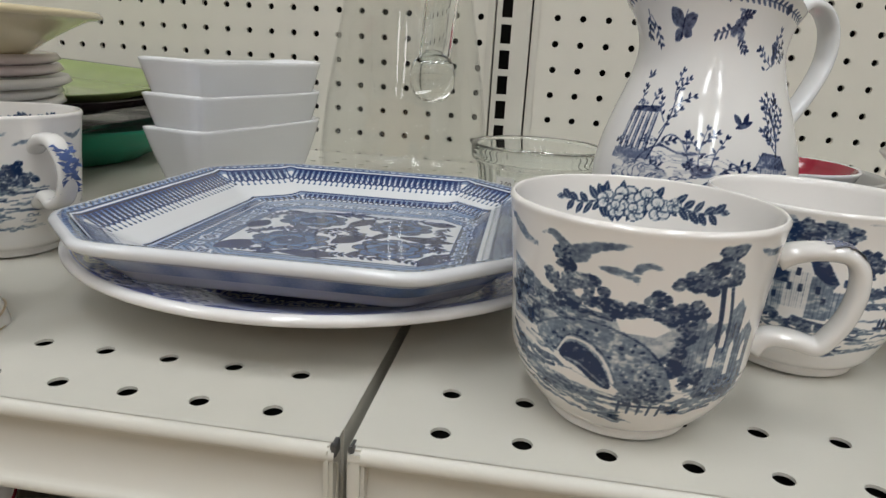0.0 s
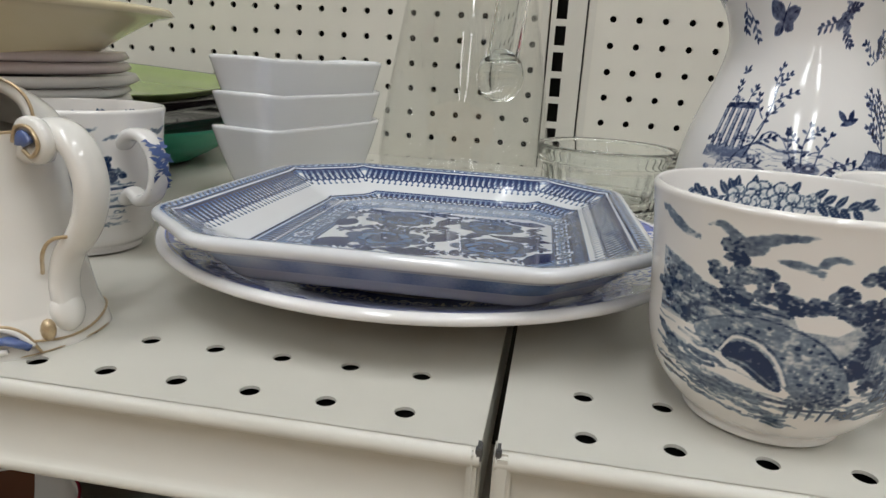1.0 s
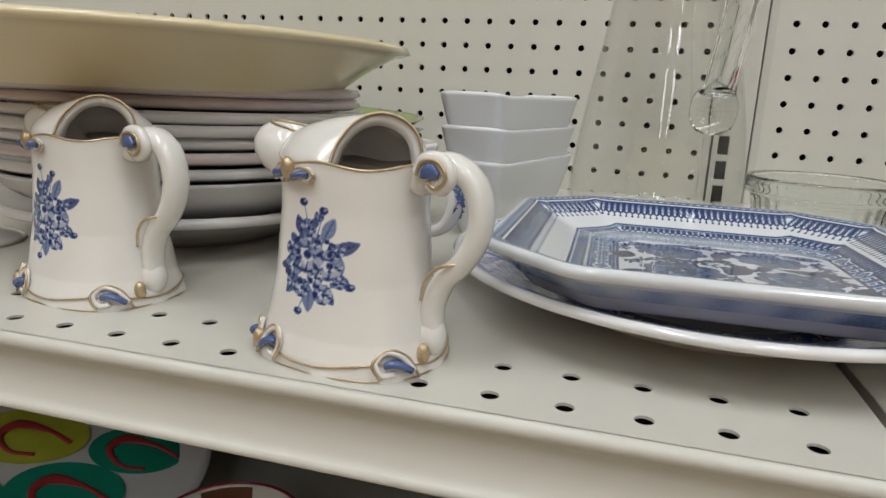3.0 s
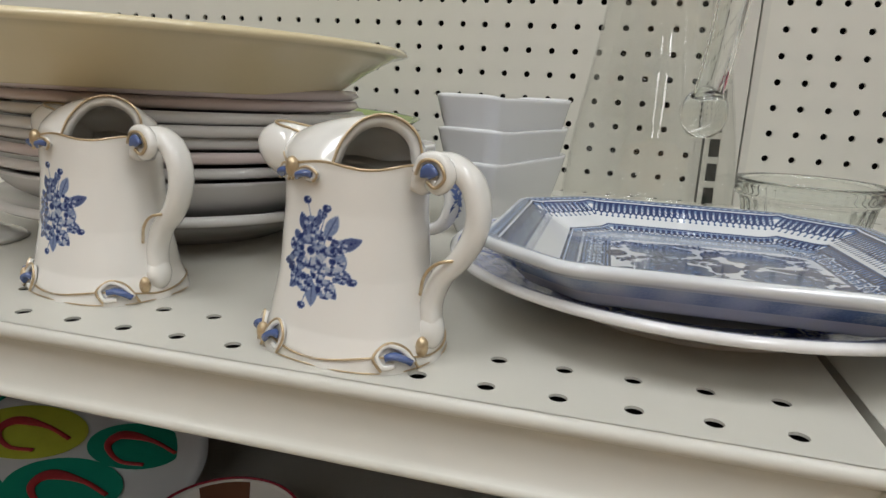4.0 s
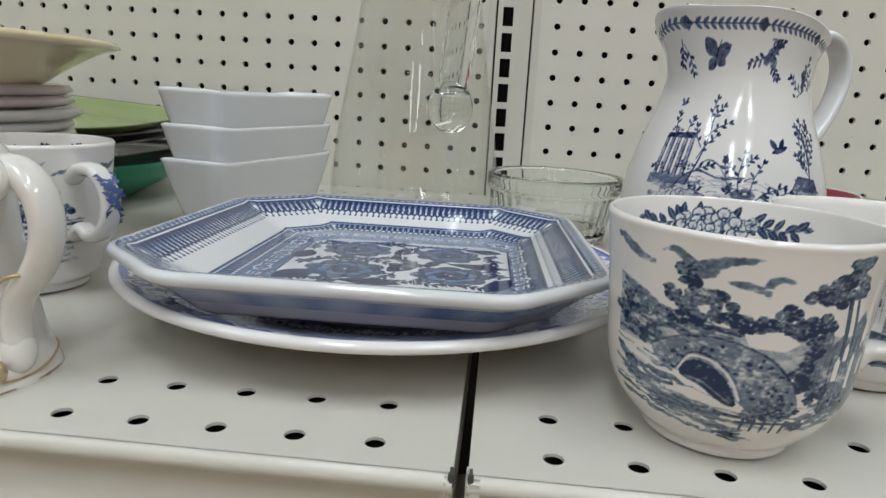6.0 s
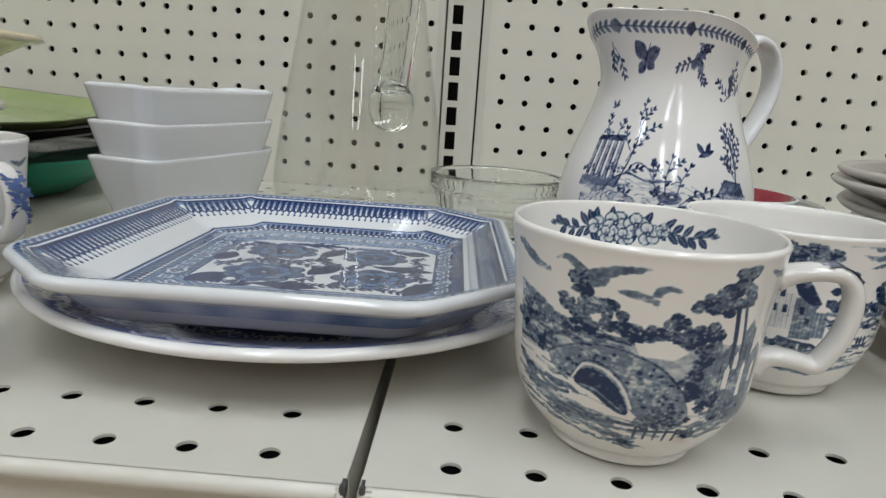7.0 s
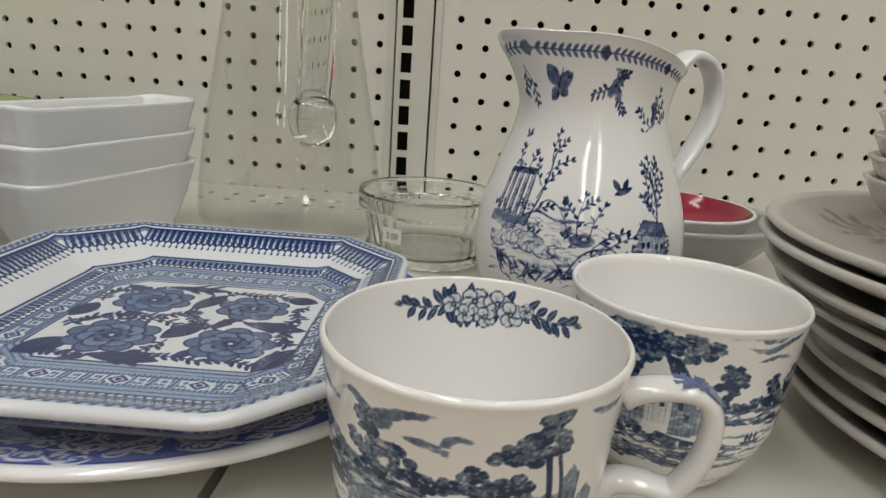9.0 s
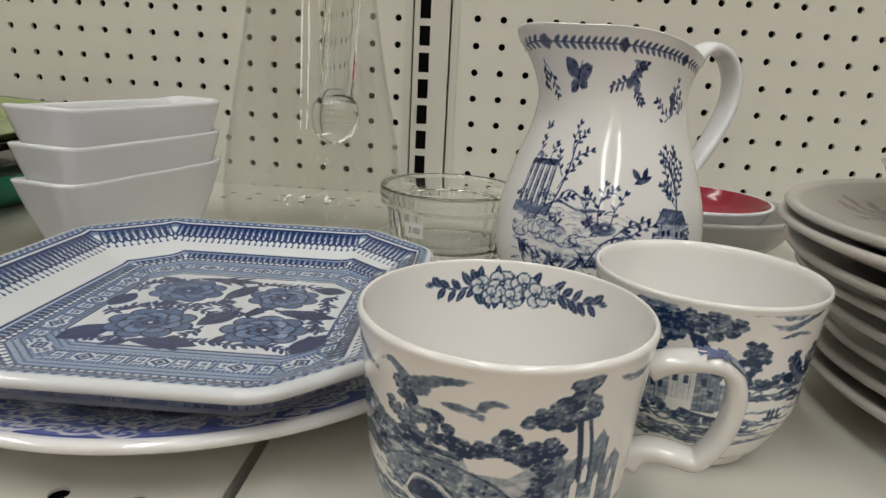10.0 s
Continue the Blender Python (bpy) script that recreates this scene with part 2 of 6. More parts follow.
def pegs(name, xs, zs, pitch_x, pitch_z, r, deep, x0, x1, z0, z1):
    """A flat panel in x and z with round holes centred at xs, zs; the holes have walls of the panel's depth along +y."""
    V, Fc = [], []

    def v(x, y, z):
        V.append((x, y, z))
        return len(V) - 1

    def quad(ax, az, bx, bz):
        if bx - ax > 1e-6 and bz - az > 1e-6:
            Fc.append([v(ax, 0, az), v(bx, 0, az), v(bx, 0, bz), v(ax, 0, bz)])

    hx, hz = pitch_x / 2, pitch_z / 2
    left, right, low, high = xs[0] - hx, xs[-1] + hx, zs[0] - hz, zs[-1] + hz
    quad(x0, z0, x1, low), quad(x0, high, x1, z1), quad(x0, low, left, high), quad(right, low, x1, high)
    n = 16
    for cx in xs:
        for cz in zs:
            ring, sq, back = [], [], []
            for i in range(n):
                a = 2 * math.pi * (i + 0.5) / n
                c, s = math.cos(a), math.sin(a)
                k = 1 / max(abs(c), abs(s))
                ring.append(v(cx + r * c, 0, cz + r * s))
                sq.append(v(cx + hx * c * k, 0, cz + hz * s * k))
                back.append(v(cx + r * c, deep, cz + r * s))
            for i in range(n):
                j = (i + 1) % n
                Fc.append([ring[i], sq[i], sq[j], ring[j]])
                Fc.append([back[i], ring[i], ring[j], back[j]])
            for i in (1, 5, 9, 13):
                a = 2 * math.pi * (i + 1) / n
                Fc.append([sq[i], v(cx + math.copysign(hx, math.cos(a)), 0, cz + math.copysign(hz, math.sin(a))), sq[i + 1]])
    me = bpy.data.meshes.new(name)
    me.from_pydata(V, [], Fc)
    me.update()
    return me


# ---- printed decoration, drawn in millimetres ----
class Print:
    def __init__(self, w, h, res=3.0):
        self.w, self.h, self.res = w, h, res
        self.a = np.zeros((int(h * res) + 2, int(w * res) + 2), np.float32)

    def win(self, x0, y0, x1, y1):
        r, (H, W) = self.res, self.a.shape
        i0, i1 = max(0, int((x0 + self.w / 2) * r)), min(W, int((x1 + self.w / 2) * r) + 2)
        j0, j1 = max(0, int(y0 * r)), min(H, int(y1 * r) + 2)
        if i1 <= i0 or j1 <= j0:
            return None
        X, Y = np.meshgrid(np.arange(i0, i1) / r - self.w / 2, np.arange(j0, j1) / r)
        return slice(j0, j1), slice(i0, i1), X, Y

    def lay(self, box, f, d, wipe=False):
        got = self.win(*box)
        if got is None:
            return
        js, is_, X, Y = got
        k = np.clip(f(X, Y) * self.res + 0.5, 0, 1)
        old = self.a[js, is_]
        self.a[js, is_] = old * (1 - k) + d * k if wipe else np.maximum(old, d * k)

    def blob(self, x, y, rx, ry=None, d=1.0, wipe=False):
        ry = ry or rx
        m = max(rx, ry)
        self.lay((x - m, y - m, x + m, y + m), lambda X, Y: m * (1 - np.hypot((X - x) / rx, (Y - y) / ry)) * min(rx, ry) / m, d, wipe)

    def leaf(self, x, y, length, wide, ang, d=0.9, vein=True, wipe=False):
        c, s = math.cos(ang), math.sin(ang)

        def f(X, Y):
            u = ((X - x) * c + (Y - y) * s) / length
            v = -(X - x) * s + (Y - y) * c
            return np.where((u > 0) & (u < 1), wide / 2 * np.sin(np.pi * np.clip(u, 0, 1)) ** 0.8 - abs(v), -1)

        b = length + wide
        self.lay((x - b, y - b, x + b, y + b), f, d, wipe)

    def line(self, pts, w=0.4, d=1.0, wipe=False):
        p = np.array(pts, float)
        for (ax, ay), (bx, by) in zip(p[:-1], p[1:]):
            L = max(math.hypot(bx - ax, by - ay), 1e-6)

            def f(X, Y):
                t = np.clip(((X - ax) * (bx - ax) + (Y - ay) * (by - ay)) / L ** 2, 0, 1)
                return w / 2 - np.hypot(X - ax - t * (bx - ax), Y - ay - t * (by - ay))

            self.lay((min(ax, bx) - w, min(ay, by) - w, max(ax, bx) + w, max(ay, by) + w), f, d, wipe)

    def curve(self, pts, w=0.4, d=1.0):
        self.line(spline(pts, 14), w, d)

    def poly(self, pts, d=1.0, wipe=False):
        p = np.array(pts, float)

        def f(X, Y):
            inside = np.zeros(X.shape, bool)
            for (ax, ay), (bx, by) in zip(p, np.roll(p, -1, 0)):
                cross = ((ay > Y) != (by > Y)) & (X < (bx - ax) * (Y - ay) / ((by - ay) or 1e-9) + ax)
                inside ^= cross
            return np.where(inside, 1.0, -1.0)

        self.lay((p[:, 0].min(), p[:, 1].min(), p[:, 0].max(), p[:, 1].max()), f, d, wipe)

    def foliage(self, rnd, x, y, rx, ry, n, size=1.2, lo=0.5, hi=1.0):
        for _ in range(n):
            a, k = rnd.uniform(0, 6.283), math.sqrt(rnd.random())
            px_, py_ = x + rx * k * math.cos(a), y + ry * k * math.sin(a)
            shade = lo + (hi - lo) * (0.5 - 0.45 * math.cos(a - 0.8) * k + rnd.uniform(-0.3, 0.3))
            self.blob(px_, py_, size * rnd.uniform(0.5, 1.1), size * rnd.uniform(0.4, 0.9), max(0.3, min(1, shade)))
        for _ in range(n // 4):
            a, k = rnd.uniform(0, 6.283), math.sqrt(rnd.random())
            self.blob(x + rx * k * math.cos(a), y + ry * k * math.sin(a), size * rnd.uniform(0.2, 0.45), None, rnd.uniform(0.1, 0.4), True)

    def flower(self, rnd, x, y, r, petals=7, d=0.55, squash=1.0):
        t0 = rnd.uniform(0, 6)
        for ring, k, dd in ((1.0, 0.42, d), (0.62, 0.36, d * 1.35)):
            for i in range(petals):
                a = t0 + 6.283 * i / petals + ring
                cx, cy = x + r * ring * 0.62 * math.cos(a), y + r * ring * 0.62 * math.sin(a) * squash
                self.blob(cx, cy, r * k * 1.12, r * k * 1.12 * squash, 1.0, True)
                self.blob(cx, cy, r * k, r * k * squash, dd * 0.75, True)
                self.line([(x + r * 0.2 * math.cos(a), y + r * 0.2 * math.sin(a) * squash), (cx, cy)], 0.35, 0.95)
        self.blob(x, y, r * 0.2, None, 1.0, True)
        self.blob(x, y, r * 0.11, None, 0.15, True)

    def etch(self, seed, amount=0.4, size=1.1):
        """Breaks the ink into fine tonal strokes, as engraving does."""
        g = np.random.default_rng(seed)
        H, W = self.a.shape
        tone = np.zeros((H, W), np.float32)
        for cell, k in ((size, 0.5), (size * 2.6, 0.5)):
            c = max(1, int(cell * self.res))
            n = g.random((H // c + 3, W // (2 * c) + 3)).astype(np.float32)
            v, u = np.arange(H) / c, np.arange(W) / (2 * c)
            j, i = v.astype(int), u.astype(int)
            fv, fu = (v - j)[:, None], (u - i)[None]
            n00, n01, n10, n11 = n[j][:, i], n[j][:, i + 1], n[j + 1][:, i], n[j + 1][:, i + 1]
            tone += k * (n00 * (1 - fu) * (1 - fv) + n01 * fu * (1 - fv) + n10 * (1 - fu) * fv + n11 * fu * fv)
        self.a *= np.clip(1 + amount * (tone - 0.5) * 4.0, 0.15, 1.25)
        np.clip(self.a, 0, 1, out=self.a)

    def crown(self, rnd, x, y, rx, ry, lean=0.0, d=0.78, leaf=1.25):
        """A tree's crown in lumps: uneven outline, light upper left, dark lower right."""
        n = int(6 + rx * ry * 0.34)
        for k in range(n):
            a, q = rnd.uniform(0, 6.283), math.sqrt(rnd.random())
            px_, py_ = x + rx * q * math.cos(a) + lean * q * math.sin(a) * ry, y + ry * q * math.sin(a)
            light = (-math.cos(a) * 0.5 + math.sin(a) * 0.8) * q
            size = leaf * rnd.uniform(1.1, 1.9)
            self.blob(px_, py_, size * 1.2, size * 0.9, min(1.0, max(0.45, d - 0.16 * light + rnd.uniform(-0.1, 0.1))), True)
            for j in range(7):
                t = rnd.uniform(0, 6.283)
                ex, ey = px_ + size * rnd.uniform(0.7, 1.35) * math.cos(t), py_ + size * 0.8 * math.sin(t)
                self.blob(ex, ey, leaf * rnd.uniform(0.30, 0.6), leaf * rnd.uniform(0.22, 0.40), rnd.choice((1.0, 1.0, 0.9, 0.34, 0.30 if light > 0 else 0.9)), True)

    def at(self, x, y):
        """Ink at positions in millimetres (arrays)."""
        H, W = self.a.shape
        u = np.clip((x + self.w / 2) * self.res, 0, W - 1.001)
        v = np.clip(y * self.res, 0, H - 1.001)
        i, j = u.astype(int), v.astype(int)
        fu, fv = u - i, v - j
        a = self.a
        return a[j, i] * (1 - fu) * (1 - fv) + a[j, i + 1] * fu * (1 - fv) + a[j + 1, i] * (1 - fu) * fv + a[j + 1, i + 1] * fu * fv

# ---- the shop fitting: shelf, pegboard back, upright ----
PITCH = 0.0254
BACK = 0.72
TOP = 0.90
A_X, B_X = -0.0768, -0.0220
ROW = 0.2045
GAP_L, GAP_R = -0.0517, -0.0473
LIP = 0.1706


def shelf_top(name, x0, x1, first, step, label):
    """A pressed steel shelf: flat top with rows of round holes near its front and back, a rolled front edge and a ticket channel."""
    sh = thing(name, None, label, "shelf", kind="structure")
    xs = [first + step * PITCH * k for k in range(int(abs((x1 if step > 0 else x0) - first) / PITCH))]
    xs = sorted(xs)
    front = [ROW - PITCH, ROW]
    back = [BACK - 0.045 - PITCH, BACK - 0.045]
    for rows, lo, hi, nm in ((front, LIP, 0.24, "front_strip"), (back, 0.62, BACK, "back_strip")):
        me = pegs(nm, xs, rows, PITCH, PITCH, 0.0033, 0.0011, x0, x1, lo, hi)
        me.transform(Matrix(((1, 0, 0, 0), (0, 0, 1, 0), (0, -1, 0, 0), (0, 0, 0, 1))))
        me.flip_normals()
        put(nm, me, M_STEEL, sh, smooth=False)
    bm = bmesh.new()
    v = [bm.verts.new(p) for p in ((x0, 0.24, 0), (x1, 0.24, 0), (x1, 0.62, 0), (x0, 0.62, 0))]
    bm.faces.new(v)
    part("middle_sheet", bm, M_STEEL, sh)
    prof = spline([(LIP, 0), (LIP - 0.0035, -0.0002), (LIP - 0.0062, -0.0022), (LIP - 0.0066, -0.0048), (LIP - 0.0045, -0.0068), (LIP - 0.0020, -0.0080)], 16)
    low = spline([(LIP - 0.0020, -0.0080), (LIP - 0.0012, -0.0120), (LIP - 0.0022, -0.0200), (LIP - 0.0050, -0.0270), (LIP - 0.0072, -0.0292), (LIP - 0.0078, -0.0308), (LIP - 0.0066, -0.0324), (LIP - 0.002, -0.0330), (LIP + 0.02, -0.0330)], 40)
    for nm, p in (("rolled_edge", prof), ("ticket_channel", low)):
        nx = 40
        X = np.linspace(x0, x1, nx)
        P = np.zeros((len(p), nx, 3))
        P[:, :, 0] = X[None]
        P[:, :, 1], P[:, :, 2] = p[:, :1], p[:, 1:]
        put(nm, sheet(nm, P[::-1], False), M_STEEL, sh)
    # near-black sheets added below the top so its holes look shaded inside
    part("underside_shade", box_bm(x0 + 0.003, LIP + 0.004, -0.0320, x1 - 0.003, BACK - 0.002, -0.0300), M_SHADE, sh)
    part("hole_shade", box_bm(x0 + 0.003, LIP + 0.006, -0.0080, x1 - 0.003, BACK - 0.002, -0.0060), M_SHADE, sh)
    # end plates that close the edge beside the joint
    for x, sgn in ((x0, 1), (x1, -1)):
        bm = box_bm(x - 0.0006, LIP - 0.0066, -0.0318, x + sgn * 0.0042 + 0.0006, LIP + 0.004, -0.0006, 0.0012)
        part("end_plate", bm, M_STEEL, sh)
        bm = box_bm(min(x, x + sgn * 0.0016), LIP + 0.004, -0.030, max(x, x + sgn * 0.0016), BACK, -0.0006)
        part("side_flange", bm, M_STEEL, sh)
        bm = box_bm(x + sgn * 0.0006 - 0.0007, LIP - 0.0062, -0.0042, x + sgn * 0.0006 + 0.0011, LIP - 0.0012, 0.0003, 0.0004)
        part("paint_chip", bm, M_CHIP, sh)
    return sh


shelf_top("shelf", -1.30, GAP_L, A_X, -1, "cream enamelled steel shelf with rows of round holes")
shelf_top("shelf", GAP_R, 1.10, B_X, 1, "cream enamelled steel shelf with rows of round holes")

Z_A, Z_B, PZ = 0.0494 - 2 * 0.0257, 0.0520 - 2 * 0.0257, 0.0257
board = put("wall_pegboard", pegs("wall_pegboard", [-0.0732 - PITCH * k for k in range(36)][::-1], [Z_A + PZ * k for k in range(16)], PITCH, PZ, 0.0033, 0.004, -1.30, -0.0600, -0.035, TOP), M_BOARD, smooth=False)
board.location = (0, BACK, 0)
tagged(board, "cream pegboard back panel with small round holes", "wall", kind="structure")
board = put("wall_pegboard", pegs("wall_pegboard", [0.0048 + 0.02568 * k for k in range(30)], [Z_B + PZ * k for k in range(16)], 0.02568, PZ, 0.0033, 0.004, -0.0150, 1.10, -0.035, TOP), M_BOARD, smooth=False)
board.location, board.rotation_euler = (0, BACK, 0), (0, 0.0042, 0)
tagged(board, "cream pegboard back panel with small round holes", "wall", kind="structure")
# added sheet, painted near-black as the shade seen through holes and slots
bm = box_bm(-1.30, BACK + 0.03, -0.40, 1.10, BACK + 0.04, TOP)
tagged(part("wall_shade", bm, M_SHADE), "near-black sheet standing in for the shade behind the pegboard", "wall", kind="structure")


def upright():
    up = thing("upright", pose(0, BACK, 0), "cream slotted steel upright between two pegboards", "upright", kind="structure")
    xl, xr, sl, sr = -0.0565, -0.0215, -0.0512, -0.0405
    face = -0.004
    zs = [0.162 - 0.0257 * 6 + 0.0257 * k for k in range(14)]
    bm = bmesh.new()

    def rect(a, b, c, d):
        bm.faces.new([bm.verts.new((a, face, b)), bm.verts.new((c, face, b)), bm.verts.new((c, face, d)), bm.verts.new((a, face, d))])

    rect(xl, -0.03, sl, TOP), rect(sr, -0.03, xr, TOP)
    z = -0.03
    for c in zs:
        rect(sl, z, sr, c - 0.0095)
        z = c + 0.0095
        ring = [(sl, c - 0.0095), (sr, c - 0.0095), (sr, c + 0.0095), (sl, c + 0.0095)]
        for (ax, az), (bx, bz) in zip(ring, ring[1:] + ring[:1]):
            bm.faces.new([bm.verts.new(p) for p in ((ax, face, az), (ax, face + 0.003, az), (bx, face + 0.003, bz), (bx, face, bz))])
    rect(sl, z, sr, TOP)
    for x in (xl, xr):
        bm.faces.new([bm.verts.new(p) for p in ((x, face, -0.03), (x, 0.02, -0.03), (x, 0.02, TOP), (x, face, TOP))])
    part("slotted_face", bm, M_STEEL, up)
    part("edge_strip", box_bm(-0.0660, -0.0022, -0.03, -0.0584, 0.012, TOP, 0.0008), M_STEEL, up)
    part("edge_strip", box_bm(-0.0196, -0.0022, -0.03, -0.0120, 0.012, TOP, 0.0008), M_STEEL, up)


upright()

# ---- the hall round the shelf ----
FLOOR_Z = -0.78
tagged(part("floor", box_bm(-4.5, -13.0, FLOOR_Z - 0.05, 4.5, 5.0, FLOOR_Z), M_FLOOR), "worn vinyl shop floor", "floor", kind="structure")
tagged(part("ceiling", box_bm(-4.5, -13.0, LAMP_Z + 0.03, 4.5, 5.0, LAMP_Z + 0.08), M_CEIL), "white shop ceiling", "ceiling", kind="structure")
for nm, b in (("wall_south", (-4.5, -13.05, FLOOR_Z, 4.5, -13.0, LAMP_Z + 0.03)), ("wall_north", (-4.5, 5.0, FLOOR_Z, 4.5, 5.05, LAMP_Z + 0.03)), ("wall_west", (-4.55, -13.0, FLOOR_Z, -4.5, 5.0, LAMP_Z + 0.03)), ("wall_east", (4.5, -13.0, FLOOR_Z, 4.55, 5.0, LAMP_Z + 0.03))):
    tagged(part(nm, box_bm(*b), M_WALL), "plain painted shop wall", "wall", kind="structure")
for lx, ly in LAMPS + [(x, y) for y in (-4.8, -6.7, -8.6, -10.5, -12.0) for x in (-0.42, 0.62)]:
    cl = thing("ceiling_light", pose(lx, ly, LAMP_Z), "white fluorescent ceiling light panel", "ceiling light", "ceiling lights")
    part("diffuser", box_bm(-0.13, -0.76, 0.0, 0.13, 0.76, 0.01), M_LAMP, cl)
    part("frame", box_bm(-0.16, -0.79, 0.012, 0.16, 0.79, 0.029, 0.003), M_CEIL, cl)
# an unseen plain panel across the aisle, added to bounce warm fill light
tagged(part("wall_bounce", box_bm(-4.4, -1.75, FLOOR_Z, 4.4, -1.70, 0.62, 0.004), M_BOUNCE), "added tan panel across the aisle that bounces warm light", "wall", kind="structure")
# lower shelf, in the shade below
LOW = -0.27
low = thing("lower_shelf", None, "cream steel shelf below, in shade", "shelf", kind="structure")
part("sheet", box_bm(-1.30, 0.10, LOW - 0.03, 1.10, BACK, LOW, 0.002), M_STEEL, low)

# ---- china in blue transfer print ----
def wash(rnd, p, x0, x1, y0, y1, n, lo=0.18, hi=0.42):
    """Soft broken tints under the drawing."""
    for _ in range(n):
        p.blob(rnd.uniform(x0, x1), rnd.uniform(y0, y1), rnd.uniform(2, 6), rnd.uniform(0.8, 2.0), rnd.uniform(lo, hi))


def drift(rnd, p, pts, w, d):
    """A ragged band of cloud or bank along a curve."""
    c = spline(pts, max(8, int(len(pts) * 9)))
    for k, (x, y) in enumerate(c):
        q = math.sin(math.pi * (k + 0.6) / (len(c) + 0.2)) ** 0.6
        p.blob(x + rnd.uniform(-0.5, 0.5), y + rnd.uniform(-0.5, 0.5) * w * 0.4, w * q * rnd.uniform(0.9, 1.5), w * q * rnd.uniform(0.42, 0.75), d * rnd.uniform(0.85, 1.15))


def ripples(rnd, p, x0, x1, y0, y1, n, tilt=0.0, lo=0.3, hi=0.75):
    """Water: long thin wavering strokes, with white left between."""
    for _ in range(n):
        x, y, L = rnd.uniform(x0, x1), rnd.uniform(y0, y1), rnd.uniform(5, 13)
        y += tilt * (x - x0)
        p.curve([(x, y), (x + L * 0.35, y + rnd.uniform(-0.9, 0.9) + tilt * L * 0.35), (x + L * 0.7, y + rnd.uniform(-0.9, 0.9) + tilt * L * 0.7), (x + L, y + tilt * L)], rnd.uniform(0.35, 1.3), rnd.uniform(lo, hi))


def bridge_scene(seed, circ):
    rnd = random.Random(seed)
    p = Print(circ, 80, 3.4)
    for s in (-112, 112, 0):
        # clouds
        drift(rnd, p, [(s - 56, 68), (s - 50, 66), (s - 44, 63), (s - 38, 62)], 2.0, 0.46)
        drift(rnd, p, [(s - 36, 66.5), (s - 31, 67), (s - 25, 63.5), (s - 18, 66), (s - 8, 68)], 2.0, 0.50), drift(rnd, p, [(s - 29, 64.5), (s - 23, 61.5), (s - 19, 63.5)], 1.7, 0.48)
        drift(rnd, p, [(s - 16, 60.5), (s - 11, 60.2), (s - 6.5, 59.0), (s - 5, 57.5)], 1.5, 0.48), drift(rnd, p, [(s - 7, 60), (s - 3.5, 62.8), (s + 0.5, 62.6)], 1.4, 0.46)
        drift(rnd, p, [(s + 30, 68), (s + 38, 66), (s + 46, 67)], 1.6, 0.42)
        # pale hills and banks behind
        p.poly([(s - 54, 56), (s - 44, 54), (s - 36, 50), (s - 26, 48), (s - 12, 46), (s + 8, 48), (s + 30, 46), (s + 30, 36), (s - 54, 36)], 0.30)
        drift(rnd, p, [(s - 52, 54), (s - 44, 52), (s - 36, 48.5), (s - 28, 46)], 2.2, 0.55)
        ripples(rnd, p, s - 54, s - 22, 38, 52, 60, -0.05, 0.45, 0.95)
        for x, y in ((-50, 50), (-45, 46.5), (-40, 48), (-37, 43), (-32, 46), (-47, 41), (-52, 44), (-42, 39)):
            p.crown(rnd, s + x, y, 3.2, 2.2, 0, 0.66, 0.9)
        # small tree on the bank and bushes running down from it
        p.curve([(s - 27, 50), (s - 26.6, 56), (s - 27.2, 60)], 0.9, 0.9)
        p.crown(rnd, s - 27.2, 60.4, 3.6, 3.4, 0, 0.72, 1.0)
        for x, y, rx, ry in ((-31, 54, 3.2, 2.4), (-23, 54, 4.2, 3.4), (-19.5, 55, 3.4, 3.2), (-16, 51.5, 3.4, 2.6), (-26, 50.5, 4.6, 2.4)):
            p.crown(rnd, s + x, y, rx, ry, 0, 0.74, 1.0)
        # hedge across the middle
        for x, y, rx, ry in ((-12, 49.5, 3.0, 2.2), (-8, 49.2, 2.6, 2.6), (-4.5, 50.5, 2.6, 2.0), (-1, 51.0, 2.8, 3.2), (1.5, 53, 2.0, 2.4), (4.5, 49.5, 3.2, 2.6), (9, 51, 3.0, 3.4), (13, 50.5, 2.6, 3.0)):
            p.crown(rnd, s + x, y, rx, ry, 0, 0.74, 0.9)
        # the tall leaning tree
        p.curve([(s + 21, 36), (s + 21.5, 46), (s + 19.5, 58)], 1.7, 0.95), p.curve([(s + 25, 38), (s + 25, 48), (s + 22, 60)], 1.1, 0.9)
        for x, y, rx, ry in ((9, 58.6, 3.4, 1.8), (12.5, 61, 4.6, 3.0), (17, 63, 5.4, 4.4), (20.5, 66, 4.8, 3.8), (16, 58.5, 4.2, 2.2), (22, 60, 3.4, 3.4)):
            p.crown(rnd, s + x, y, rx, ry, 0.25, 0.72, 1.0)
        # church and cottages, hatched upright
        for x0, x1, y0, y1 in ((11, 17, 29, 47), (17, 25, 26, 44), (25, 31, 24, 50), (31, 39, 22, 42)):
            p.poly([(s + x0, y0), (s + x1, y0), (s + x1, y1), ((s + (x0 + x1) / 2), y1 + 4), (s + x0, y1)], 0.48)
            for k in range(int((x1 - x0) / 0.75)):
                p.line([(s + x0 + 0.75 * k, y0 + rnd.uniform(0, 4)), (s + x0 + 0.75 * k + 0.4, y1 + rnd.uniform(-5, 2))], 0.42, rnd.uniform(0.5, 0.95))
        for x, y, w, h in ((20, 33, 2.2, 6), (23, 39, 1.8, 4), (27.5, 30, 2.2, 9), (34, 33, 2.2, 5)):
            p.poly([(s + x, y), (s + x + w, y), (s + x + w, y + h), (s + x + w / 2, y + h + 2), (s + x, y + h)], 0.05, True)
